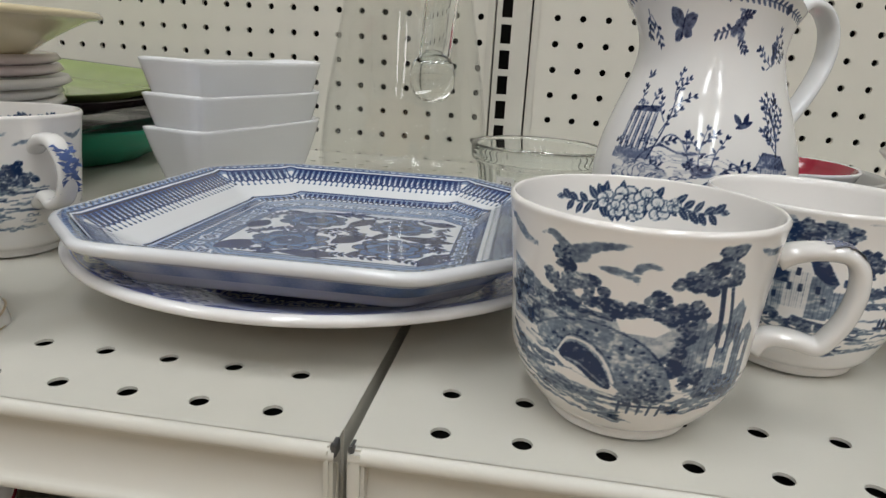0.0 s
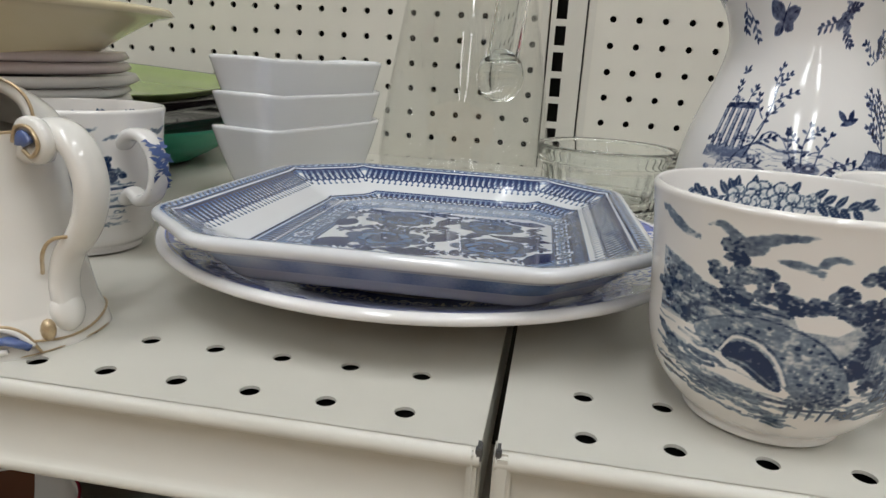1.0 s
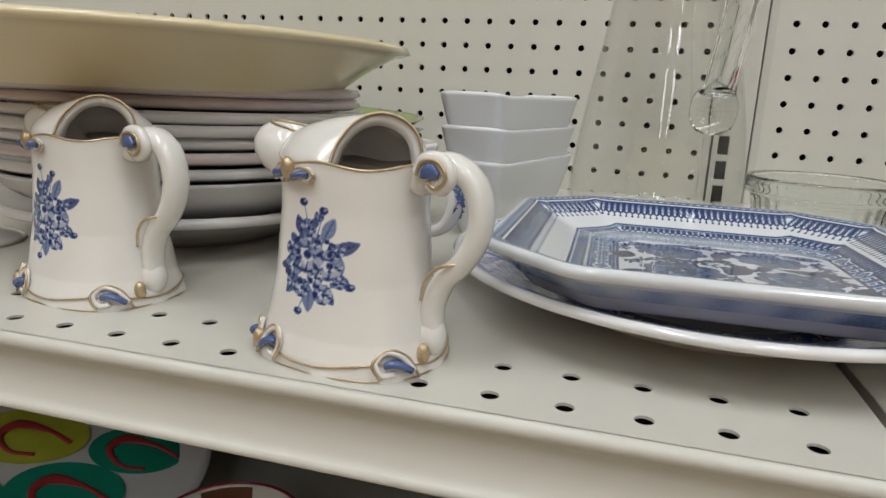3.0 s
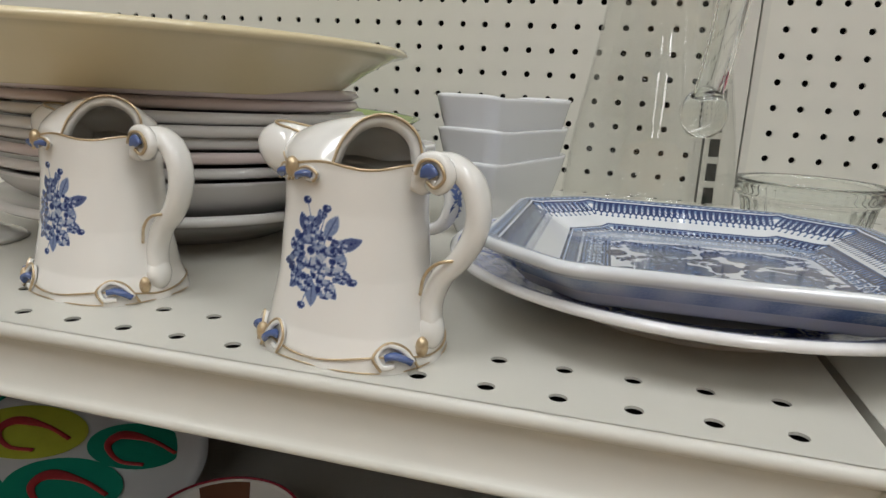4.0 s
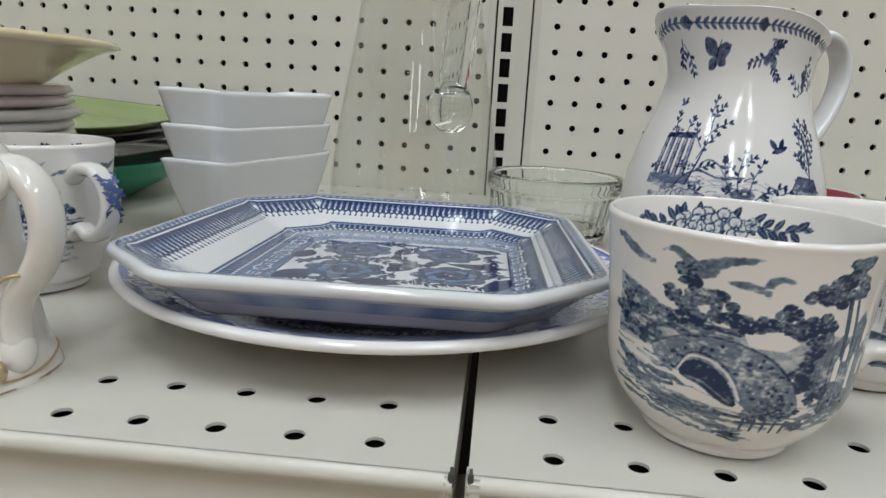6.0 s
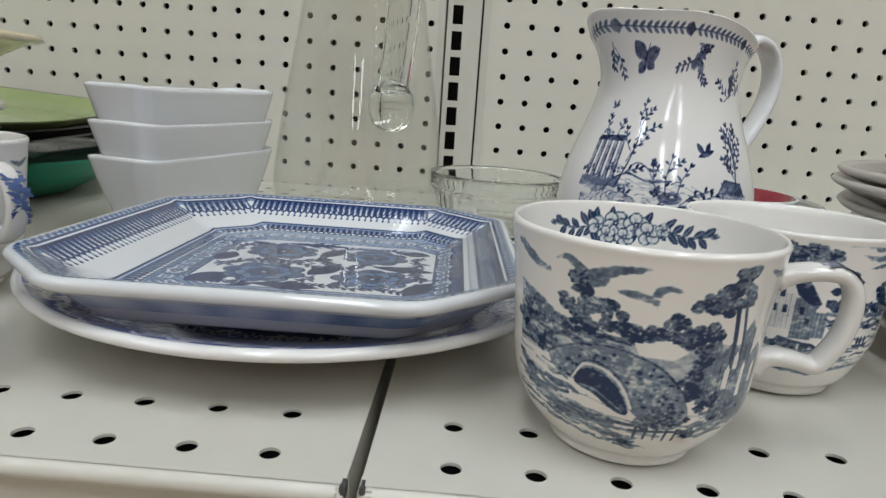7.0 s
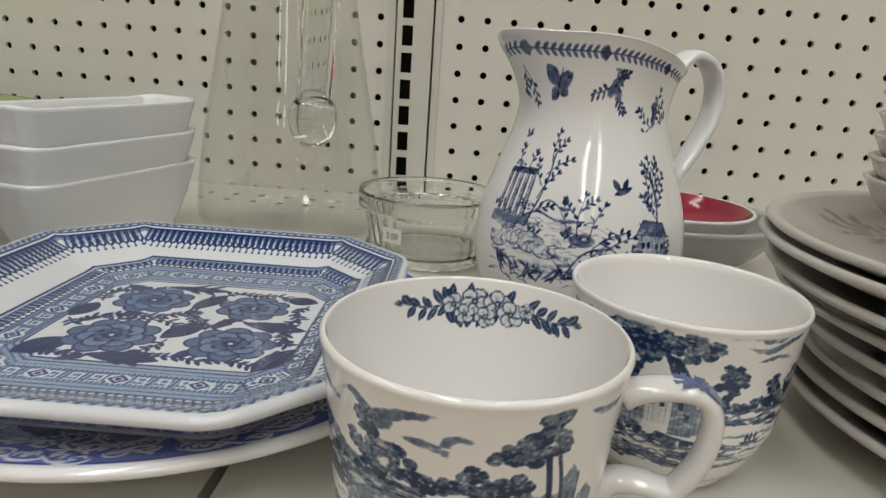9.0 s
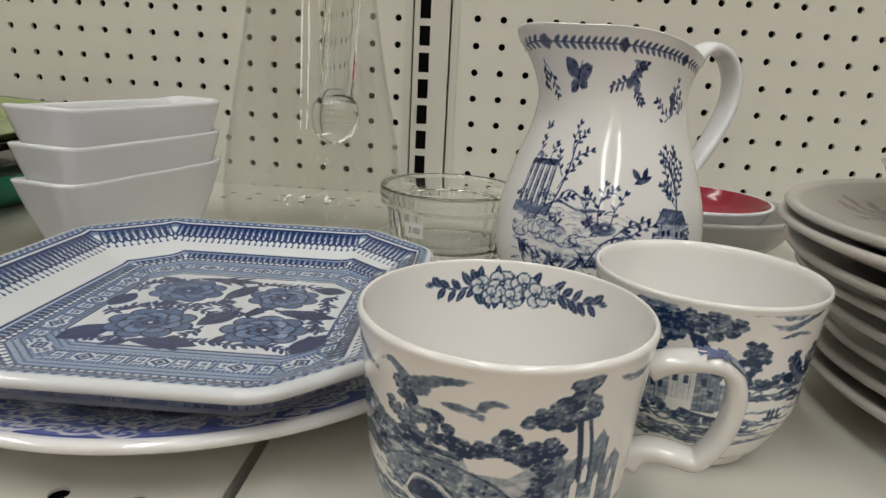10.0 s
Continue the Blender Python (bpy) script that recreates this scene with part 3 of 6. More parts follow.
        for x, y, rx, ry in ((11, 42, 3.4, 4.4), (9, 35, 3.4, 4.2), (15, 30, 4.2, 3.2), (22, 26, 4.6, 2.6), (30, 24, 4.4, 2.6)):
            p.crown(rnd, s + x, y, rx, ry, 0, 0.80, 1.0)
        # pale track, then the stone bridge and its dark arch
        p.poly([(s - 10, 46.5), (s + 2, 47.5), (s + 6, 45), (s + 2, 42.5), (s - 8, 43)], 0.0, True)
        body = spline([(s - 37, 37), (s - 28, 41.5), (s - 17, 43.5), (s - 8, 42), (s + 0, 38.5), (s + 7, 32), (s + 10, 24), (s + 4, 20), (s - 3, 22), (s - 9, 26), (s - 14, 30), (s - 25, 31), (s - 34, 32.5)], 60, True)
        p.poly(body, 0.46, True)
        for _ in range(420):
            x, y = rnd.uniform(-36, 9), rnd.uniform(21, 43)
            top = 43.5 - 0.030 * (x + 17) ** 2 if x < -17 else 43.5 - 0.017 * (x + 17) ** 2
            if y < top - 0.6 and y > 32 - max(0, x + 14) * 0.55:
                p.blob(s + x, y, rnd.uniform(0.4, 0.9), rnd.uniform(0.28, 0.5), rnd.choice((0.22, 0.30, 0.72, 0.95)), True)
        p.line(spline([(s - 37, 37.5), (s - 28, 42), (s - 17, 44), (s - 8, 42.5), (s + 0, 39), (s + 7, 32.5)], 24), 0.6, 0.85)
        arch = spline([(s - 26.5, 30.5), (s - 26.5, 33.5), (s - 23, 36), (s - 18, 35.6), (s - 13, 32), (s - 9.5, 26.5), (s - 9.5, 24), (s - 14, 25), (s - 20, 28.5)], 44, True)
        p.poly(arch, 1.0, True)
        p.line(spline([(s - 27.6, 32), (s - 24, 37), (s - 17.6, 36.8), (s - 12, 32.8), (s - 8.4, 26.4)], 20), 0.8, 0.08, True)
        p.line(spline([(s - 28.4, 32), (s - 24.2, 38), (s - 17.2, 37.9), (s - 11.2, 33.4), (s - 7.4, 26.4)], 20), 0.4, 0.95)
        p.line(spline([(s - 25, 30.5), (s - 20, 30), (s - 15, 27.4), (s - 11, 25)], 14), 0.7, 0.45, True)
        # water, broken by white
        ripples(rnd, p, s - 56, s - 26, 17, 36, 60, -0.10, 0.3, 0.8), ripples(rnd, p, s - 40, s - 10, 15, 26, 46, -0.12, 0.3, 0.75), ripples(rnd, p, s + 8, s + 34, 16, 27, 44, 0.12, 0.3, 0.75)
        drift(rnd, p, [(s - 44, 26), (s - 34, 22), (s - 24, 21), (s - 14, 19)], 2.2, 0.40), drift(rnd, p, [(s - 24, 17), (s - 14, 15.5), (s - 4, 16)], 1.6, 0.42)
        drift(rnd, p, [(s - 54, 33), (s - 46, 29), (s - 38, 29)], 2.0, 0.52), drift(rnd, p, [(s + 12, 18), (s + 20, 22), (s + 30, 27)], 1.8, 0.45)
        # reeds and a mooring rail in front
        for x, y, rx, ry in ((2, 24.5, 4.6, 2.6), (7, 22.5, 4.4, 2.4), (-3, 21.5, 4.0, 1.6), (11, 19.5, 3.4, 1.8)):
            p.crown(rnd, s + x, y, rx, ry, 0, 0.84, 0.85)
        for k in range(5):
            p.line([(s - 6 + 3.4 * k, 16.2), (s - 5.6 + 3.4 * k, 20.6)], 0.8, 1.0)
        p.line([(s - 8, 19.0), (s + 10, 19.8)], 0.7, 1.0)
    p.etch(seed, 0.34, 0.8)
    return p


def barn_scene(seed, circ):
    rnd = random.Random(seed)
    p = Print(circ, 80, 3.2)
    for s in (-125, 0, 125):
        for q, w in (([(2, 66), (10, 67), (18, 65), (27, 67)], 1.7), ([(9, 63), (16, 61.5), (24, 63.5), (34, 66)], 1.6), ([(14, 58), (22, 59), (29, 57.5)], 1.2), ([(-62, 64), (-54, 62), (-46, 65)], 1.8), ([(36, 60), (44, 62), (52, 60)], 1.5)):
            drift(rnd, p, [(s + x, y) for x, y in q], w, 0.46)
        # the great tree behind the mill
        p.curve([(s - 27, 40), (s - 25, 50), (s - 21, 58)], 1.8, 0.95)
        for x, y, rx, ry in ((-33, 60, 6, 5), (-26, 64, 7, 4), (-18, 64, 6.5, 4), (-11, 62, 5.5, 4), (-6, 58, 4.2, 3.4), (-27, 57, 7, 4.5), (-19, 58, 6, 4), (-35, 52, 4.6, 4.6), (-29, 49, 4, 4), (-22, 61, 7, 4), (-14, 60, 6, 3.6), (-30, 62, 6, 4), (-3, 61, 3.4, 3)):
            p.crown(rnd, s + x, y, rx, ry, 0, 0.72, 1.0)
        # mill and barns: white gables, dark roofs, hatched walls
        for x0, x1, y0, y1, d in ((-30, -21, 30, 42, 0.35), (-21, -12, 32, 47, 0.10), (-12, -4, 29, 45, 0.48), (-4, 1, 30, 40, 0.40)):
            p.poly([(s + x0, y0), (s + x1, y0), (s + x1, y1), (s + x0, y1)], d, True)
            for k in range(int((x1 - x0) / 0.8)):
                p.line([(s + x0 + 0.8 * k, y0), (s + x0 + 0.8 * k, y1)], 0.3, d + 0.3)
        p.poly([(s - 22, 46), (s - 17, 57), (s - 11, 46)], 0.05, True)
        p.poly([(s - 17, 57.5), (s - 11.5, 46), (s - 4, 41), (s - 2.4, 43.5), (s - 12, 57)], 0.95, True)
        p.poly([(s - 31, 41), (s - 27, 47), (s - 20, 45), (s - 20, 41)], 0.80, True)
        for x, y in ((-19, 40), (-15.5, 40), (-17, 46), (-9, 40), (-6.5, 36), (-27, 36), (-24, 36)):
            p.poly([(s + x - 0.8, y - 1.4), (s + x + 0.8, y - 1.4), (s + x + 0.8, y + 1.4), (s + x - 0.8, y + 1.4)], 1.0, True)
        # trees and hedges beyond the water
        for x, y, rx, ry in ((4, 52.5, 4.2, 4.8), (8, 50, 4, 4.6), (24, 47.5, 3.6, 4), (28, 45, 3, 3), (36, 48, 4.6, 5), (5, 43, 5, 2), (14, 42, 5, 1.9), (22, 42, 5, 1.8), (31, 42, 5, 2), (42, 43, 6, 3)):
            p.crown(rnd, s + x, y, rx, ry, 0, 0.82, 1.0)
        p.curve([(s + 6, 40), (s + 6.4, 50)], 0.9, 0.95), p.curve([(s + 24.5, 40), (s + 24.5, 46)], 0.7, 0.9)
        ripples(rnd, p, s + 0, s + 44, 33, 40, 44, 0, 0.4, 0.9), ripples(rnd, p, s + 2, s + 44, 15, 32, 44, 0.06, 0.25, 0.7)
        # a punt with its load
        p.poly([(s + 15, 27.5), (s + 17, 26), (s + 24, 26), (s + 26, 28), (s + 22, 27.4)], 0.85)
        for x in (18, 20, 22.4):
            p.blob(s + x, 29, 0.8, 1.7, 0.9)
        # the near bank
        for x, y, rx, ry in ((-36, 27, 6, 3), (-26, 27, 6, 2.6), (-16, 26, 5.5, 2.2), (-7, 25, 5, 2), (1, 22, 4.6, 1.6)):
            p.crown(rnd, s + x, y, rx, ry, 0, 0.78, 0.9)
        ripples(rnd, p, s - 48, s + 6, 13, 27, 90, 0.0, 0.4, 0.9), drift(rnd, p, [(s - 46, 20), (s - 30, 18), (s - 14, 17), (s + 4, 15)], 2.4, 0.5), drift(rnd, p, [(s + 4, 15), (s + 16, 17), (s + 30, 18)], 1.6, 0.45)
    p.etch(seed, 0.34, 0.8)
    return p


def spray(seed, w, h, x, y, big=5.2):
    """A garland of blossoms and leaves on a wall of w x h mm."""
    rnd = random.Random(seed)
    p = Print(w, h, 3.6)

    def veined(x0, y0, L, wide, ang, d):
        p.leaf(x0, y0, L, wide, ang, d)
        p.line([(x0 + 0.15 * L * math.cos(ang), y0 + 0.15 * L * math.sin(ang)), (x0 + 0.8 * L * math.cos(ang), y0 + 0.8 * L * math.sin(ang))], 0.35, 0.35, True)

    for side in (-1, 1):
        stem = spline([(x, y), (x + 12 * side, y + 1.0), (x + 22 * side, y - 0.5), (x + 31 * side, y + 1.6)], 16)
        p.line(stem, 0.45, 0.95)
        for k in range(6, 16, 2):
            for up in (1, -1):
                veined(*stem[k - (up < 0)], rnd.uniform(5.4, 6.8) * (1.2 - 0.025 * k), rnd.uniform(2.3, 2.9), (0 if side > 0 else math.pi) + side * up * rnd.uniform(0.65, 0.95), rnd.uniform(0.85, 1.0))
        veined(*stem[-1], 4.5, 1.8, 0.2 if side > 0 else math.pi - 0.2, 0.9)
    for k in range(22):
        veined(x + rnd.uniform(-17, 11), y + rnd.uniform(-2, 2), 6.4, 2.8, rnd.choice((1.1, -1.2, 2.0, -2.1, 1.5, -1.6)), 0.95)
    for dx, dy, r in ((-13, 0.6, 0.80), (-5.5, 1.8, 1.0), (2.5, 1.6, 0.95), (7.5, -1.2, 0.95), (-1.5, -3.4, 0.75), (-9, -2.8, 0.7), (13, 0.8, 0.55)):
        R, t0 = big * r, rnd.uniform(0, 6)
        for i in range(5):
            t = t0 + 6.283 * i / 5
            cx, cy = x + dx + R * 0.52 * math.cos(t), y + dy + R * 0.46 * math.sin(t)
            p.blob(cx, cy, R * 0.50, R * 0.44, 1.0, True), p.blob(cx, cy, R * 0.43, R * 0.37, 0.16, True)
            for e in (-0.25, 0.0, 0.25):
                p.line([(x + dx + R * 0.2 * math.cos(t + e), y + dy + R * 0.18 * math.sin(t + e)), (x + dx + R * 0.62 * math.cos(t + e), y + dy + R * 0.54 * math.sin(t + e))], 0.3, 0.5)
        p.blob(x + dx, y + dy, R * 0.20, None, 0.95, True), p.blob(x + dx, y + dy, R * 0.09, None, 0.1, True)
    return p


def china_cup(name, m, label, R, H, foot, outside, inside, az_in=90, nu=700, nv=300):
    """A round-bottomed cup; prints run round its outside and on a patch of its inner wall."""
    cup = thing(name, m, label, name.split("_")[-1], "blue and white cups")
    prof = [(0.0005, 0.002), (foot - 0.004, 0.002), (foot - 0.002, 0.0006), (foot, 0.0012), (foot + 0.0006, 0.0040), (foot + 0.005, 0.0078), (R * 0.80, 0.0150), (R * 0.885, 0.0240), (R * 0.915, H * 0.50), (R * 0.945, H * 0.72), (R * 0.985, H * 0.93), (R, H - 0.0012), (R - 0.0006, H), (R - 0.0017, H - 0.0008), (R * 0.930, H * 0.80), (R * 0.865, H * 0.50), (R * 0.80, 0.026), (R * 0.66, 0.013), (R * 0.35, 0.0080), (0.0005, 0.0075)]
    cutat = 12
    P, pr, a = lathe2(prof[:cutat + 1], nv, prof[cutat + 1:], 150 if inside is not None else 36, nu)
    top = int(np.argmax(pr[:, 1]))
    s = (a + np.pi / 2 + np.pi) % (2 * np.pi) - np.pi
    ink = np.zeros(P.shape[:2], np.float32)
    zz = pr[:top, 1] * 1000
    S, Z = np.meshgrid(s * R * 1000, zz)
    ink[:top] = outside.at(S, Z) * np.clip((Z - 5.5) / 2.0, 0, 1) * np.clip((H * 1000 - 2.4 - Z) / 1.2, 0, 1)
    if inside is not None:
        b = (a - radians(az_in) + np.pi) % (2 * np.pi) - np.pi
        S, Z = np.meshgrid(-b * R * 1000, pr[top:, 1] * 1000)
        ink[top:] = inside.at(S, Z)
    put("body", sheet("body", P, True, ink), M_MUG, cup)
    return cup


def strap_handle(cup, az, pts, w, h, m=None, label="", ink=None):
    ob = put("handle", tube("handle", [(x, 0, z) for x, z in pts], w, h, 60, 16, up=(0, 1, 0)), m or M_CREAM, cup, label)
    ob.rotation_euler = (0, 0, radians(az))
    return ob


def vine(cup, az, pts, seed, w=0.006):
    """Printed leaves down the outside of a handle, as a thin raised print."""
    rnd = random.Random(seed)
    c = spline([(x, 0, z) for x, z in pts], 40)
    bm = bmesh.new()
    for k in range(3, 37):
        t = Vector(c[k + 1] - c[k - 1]).normalized()
        nrm = Vector((t.z, 0, -t.x))
        for j in range(2):
            o = Vector(c[k]) + Vector((0, rnd.uniform(-w / 2, w / 2), 0))
            d = (t * rnd.uniform(-1, 1) + Vector((0, rnd.choice((-1, 1)), 0))).normalized() * rnd.uniform(0.0016, 0.0030)
            e = d.cross(nrm) * rnd.uniform(0.3, 0.5)
            bm.faces.new([bm.verts.new(q) for q in (o - d, o + e, o + d, o - e)])
    ob = part("handle_print", bm, M_BLUE, cup)
    ob.rotation_euler = (0, 0, radians(az))
    return ob


MUG_R, MUG_H = 0.0422, 0.0730
mug = china_cup("tea_mug", pose(0.0342, 0.2112, 0), "white mug with blue bridge and church transfer print", MUG_R, MUG_H, 0.0235, bridge_scene(3, 2 * math.pi * 42.2), spray(5, 240, 74, 0, 63.5, 5.4), az_in=83, nu=760, nv=260)
HND = [(0.0408, 0.0590), (0.0450, 0.0614), (0.0520, 0.0630), (0.0595, 0.0628), (0.0634, 0.0590), (0.0645, 0.0520), (0.0630, 0.0435), (0.0595, 0.0362), (0.0562, 0.0328), (0.0500, 0.0338), (0.0440, 0.0340), (0.0405, 0.0325), (0.0382, 0.0290)]
strap_handle(mug, -8, HND, lambda k: 0.0054 + 0.0022 * (abs(k - 0.5) * 2) ** 5, 0.0096, M_CHINA)
vine(mug, -8, [(x + 0.0004, z + 0.0029) for x, z in HND[2:4]] + [(0.0655, 0.0618)], 9)

cup_b = china_cup("tea_cup", pose(0.1108, 0.2756, 0), "white cup with blue barn and trees transfer print", 0.0414, 0.0690, 0.0245, barn_scene(8, 2 * math.pi * 41.4), None, nu=640, nv=230)
cup_c = china_cup("tea_cup", pose(-0.278, 0.3045, 0), "white cup with blue print and a printed looped handle", 0.0405, 0.0735, 0.0250, barn_scene(14, 2 * math.pi * 40.5), spray(15, 240, 74, 0, 62, 4.4), az_in=88, nu=420, nv=150)
HC = [(0.036, 0.0570), (0.0450, 0.0630), (0.0555, 0.0630), (0.0630, 0.0560), (0.0645, 0.0470), (0.0600, 0.0370), (0.0500, 0.0320), (0.0430, 0.0350), (0.0365, 0.0300)]
strap_handle(cup_c, -24, HC, 0.0062, 0.0095, M_CHINA)
vine(cup_c, -24, [(x + 0.0035, z + 0.0012) for x, z in HC[2:6]], 19, 0.0075)


# ---- the octagonal tray and the round plate below it ----
def octagon(hx, hy, cut, n, soft=0.10):
    """n points round a rectangle with cut corners, its corners a little rounded, from angle 0 anticlockwise."""
    c = [(hx, -hy + cut), (hx, hy - cut), (hx - cut, hy), (-hx + cut, hy), (-hx, hy - cut), (-hx, -hy + cut), (-hx + cut, -hy), (hx - cut, -hy)]
    pts = []
    for i in range(8):
        p, q, r = np.array(c[i - 1]), np.array(c[i]), np.array(c[(i + 1) % 8])
        k = min(np.linalg.norm(p - q), np.linalg.norm(r - q)) * soft * 2.0
        u, v = (p - q) / np.linalg.norm(p - q), (r - q) / np.linalg.norm(r - q)
        for t in np.linspace(0, 1, 8):
            pts.append(q + u * k * (1 - t) ** 2 + v * k * t ** 2)
    pts = np.array(pts)
    pts = np.vstack([pts, pts[:1]])
    s = np.r_[0, np.cumsum(np.linalg.norm(np.diff(pts, axis=0), axis=1))]
    q = np.linspace(0, s[-1], n, endpoint=False)
    return np.stack([np.interp(q, s, pts[:, k]) for k in range(2)], -1), s[-1]


def tray_print(hx, hy):
    """The tray's decoration in plan: loops along the rim, a lace band, and a flowered middle."""
    rnd = random.Random(21)
    W, Hh = 2 * hx + 10, 2 * hy + 10
    p = Print(W, Hh, 3.6)
    cy = Hh / 2

    def ring(inset):
        inset *= 0.93
        cut = 38 - 0.55 * inset
        a, b = hx - inset, hy - inset - 1.25 * max(0, inset - 36)
        c = [(a, -b + cut), (a, b - cut), (a - cut, b), (-a + cut, b), (-a, b - cut), (-a, -b + cut), (-a + cut, -b), (a - cut, -b)]
        return np.array(c) + (0.28 * max(0, inset - 12), cy)

    def along(inset, step, draw, gap=0.0):
        c = ring(inset)
        for i in range(8):
            u, v = c[i], c[(i + 1) % 8]
            L = np.linalg.norm(v - u)
            t = (v - u) / L
            u, L = u + t * gap, L - 2 * gap
            n = max(1, int(L / step))
            nrm = np.array((-t[1], t[0]))
            for k in range(n):
                draw(u + t * (k + 0.5) * L / n, t, nrm, L / n)

    def outline(inset, w, d):
        c = ring(inset)
        p.line(np.vstack([c, c[:1]]), w, d)

    # tinted grounds of the bands
    for inset, d in ((3.2, 0.26), (8.0, 0.0), (10.5, 0.40), (13.6, 0.0), (33.0, 0.36), (35.2, 0.0), (39.4, 0.34), (50.6, 0.0)):
        p.poly(ring(inset), d, True)
    outline(3.0, 0.9, 1.0), outline(8.2, 0.9, 1.0)
    along(5.6, 4.4, lambda o, t, n, st: (p.line([o - t * 1.8 - n * 1.2, o + t * 1.2 + n * 1.4], 1.2, 0.50), p.line([o - t * 1.0 - n * 1.6, o + t * 2.0 + n * 1.2], 0.7, 1.0), p.blob(*(o + t * 2.1), 0.5, None, 0.95)))
    # loops and a fringe on the slope and round the well
    for inset, st, hh, gap in ((13.6, 3.6, 9.0, 2.2), (35.0, 3.2, 5.0, 1.6)):
        outline(inset - 3.0, 1.2, 1.0), outline(inset - 1.6, 0.4, 0.8)

        def loop(o, t, n, s, hh=hh):
            q = o + n * hh * 0.30
            p.line([q - t * s * 0.34 - n * hh * 0.50, q - t * s * 0.34 + n * hh * 0.15, q - t * s * 0.2 + n * hh * 0.34, q + t * s * 0.2 + n * hh * 0.34, q + t * s * 0.34 + n * hh * 0.15, q + t * s * 0.34 - n * hh * 0.50], 1.0, 1.0)
            p.line([q - n * hh * 0.45, q + n * hh * 0.08], 0.7, 0.42, True)
            p.line([q + t * s * 0.5 - n * hh * 0.5, q + t * s * 0.5 + n * hh * 0.30], 0.8, 0.55)
            p.line([q + n * hh * 0.36, q + n * hh * 0.62], 0.6, 1.0)
            p.blob(*(q + n * hh * 0.70), 0.65, 0.75, 1.0)

        along(inset, st, loop, gap)
    # diaper border round the middle: hatched ground, keys and lozenges
    for k in range(8):
        outline(39.8 + 1.4 * k, 0.55, 0.75 if k % 7 else 1.0)
    along(45, 1.9, lambda o, t, n, s: p.line([o - n * 5, o + n * 5 + t * 1.6], 0.5, 0.9))
    along(45, 7.5, lambda o, t, n, s: (p.line([o - t * 2.6 - n * 2.6, o + t * 2.2 - n * 2.6, o + t * 2.2 + n * 2.4, o - t * 1.4 + n * 2.4, o - t * 1.4 - n * 0.6, o + t * 0.8 - n * 0.6], 0.75, 0.05, True)))
    along(45, 25.0, lambda o, t, n, s: (p.blob(*o, 4.4, 3.8, 0.12, True), p.line([o - t * 3.2, o + n * 2.8, o + t * 3.2, o - n * 2.8, o - t * 3.2], 0.9, 1.0), p.blob(*o, 1.1, None, 0.9)))
    c = ring(51.0)
    p.poly(c, 0.0, True)
    p.line(np.vstack([c, c[:1]]), 0.9, 1.0)
    # trailing stems with thorny leaflets
    for q in (((-44, -8), (-38, -14), (-36, -6), (-30, -2), (-24, 2), (-16, 0), (-8, 2), (0, 8), (3, 14)), ((-34, -30), (-24, -6), (-18, -4), (-4, -4), (4, -8), (12, -3), (18, -8), (22, 4), (28, 2)), ((4, -24), (2, -32), (-2, -38), (4, -41), (14, -40), (24, -42), (34, -40), (46, -44)), ((-42, 16), (-44, 26), (-40, 34), (-32, 30), (-28, 36), (-20, 40)), ((8, 34), (14, 40), (24, 38), (34, 40), (40, 35)), ((50, 28), (46, 16), (50, 8), (44, 2)), ((50, -8), (48, -16), (53, -22)), ((-40, -40), (-30, -44), (-20, -43)), ((2, 14), (4, 4), (10, -2))):
        c = spline([(1.02 * x + 5, 0.95 * y + cy) for x, y in q], 12 * len(q))
        p.line(c, 1.0, 1.0)
        for k in range(4, len(c) - 4, 5):
            t = math.atan2(*(c[k + 1] - c[k])[::-1])
            for sg in (1, -1):
                p.leaf(*c[k], rnd.uniform(3.6, 6.0), 1.9, t + sg * rnd.uniform(0.6, 1.1), 1.0)
    # pointed dark leaves
    for x0, y0, x1, y1, w in ((-45, -6, -42, 13, 11), (-41, 41, -27, 33, 7), (-23, 42, 10, 41, 7), (0, 13, 9, 36, 10), (53, 33, 37, 37, 11), (1, -23, 12, -2, 12), (27, 1, 56, -5, 10), (-45, -47, -31, -29, 15), (-19, -43, 10, -45, 9), (45, -48, 56, -25, 11), (-27, -50, -17, -44, 5), (-27, -3, -19, 5, 5), (17, -9, 22, 6, 6), (14, -41, 17, -32, 5)):
        x0, x1, y0, y1 = 1.02 * x0, 1.02 * x1, 0.95 * y0, 0.95 * y1
        bx, by, L = x0 + 5, cy + y0, math.hypot(x1 - x0, y1 - y0)
        ang = math.atan2(y1 - y0, x1 - x0)
        c, sn = math.cos(ang), math.sin(ang)
        p.leaf(bx, by, L, w, ang, 1.0)
        for q in (0.30, 0.52):
            for sg in (1, -1):
                p.leaf(bx + q * L * c, by + q * L * sn, L * 0.36, w * 0.38, ang + sg * 0.62, 1.0)
        p.line([(bx + 0.1 * L * c, by + 0.1 * L * sn), (bx + 0.85 * L * c, by + 0.85 * L * sn)], 0.5, 0.6, True)
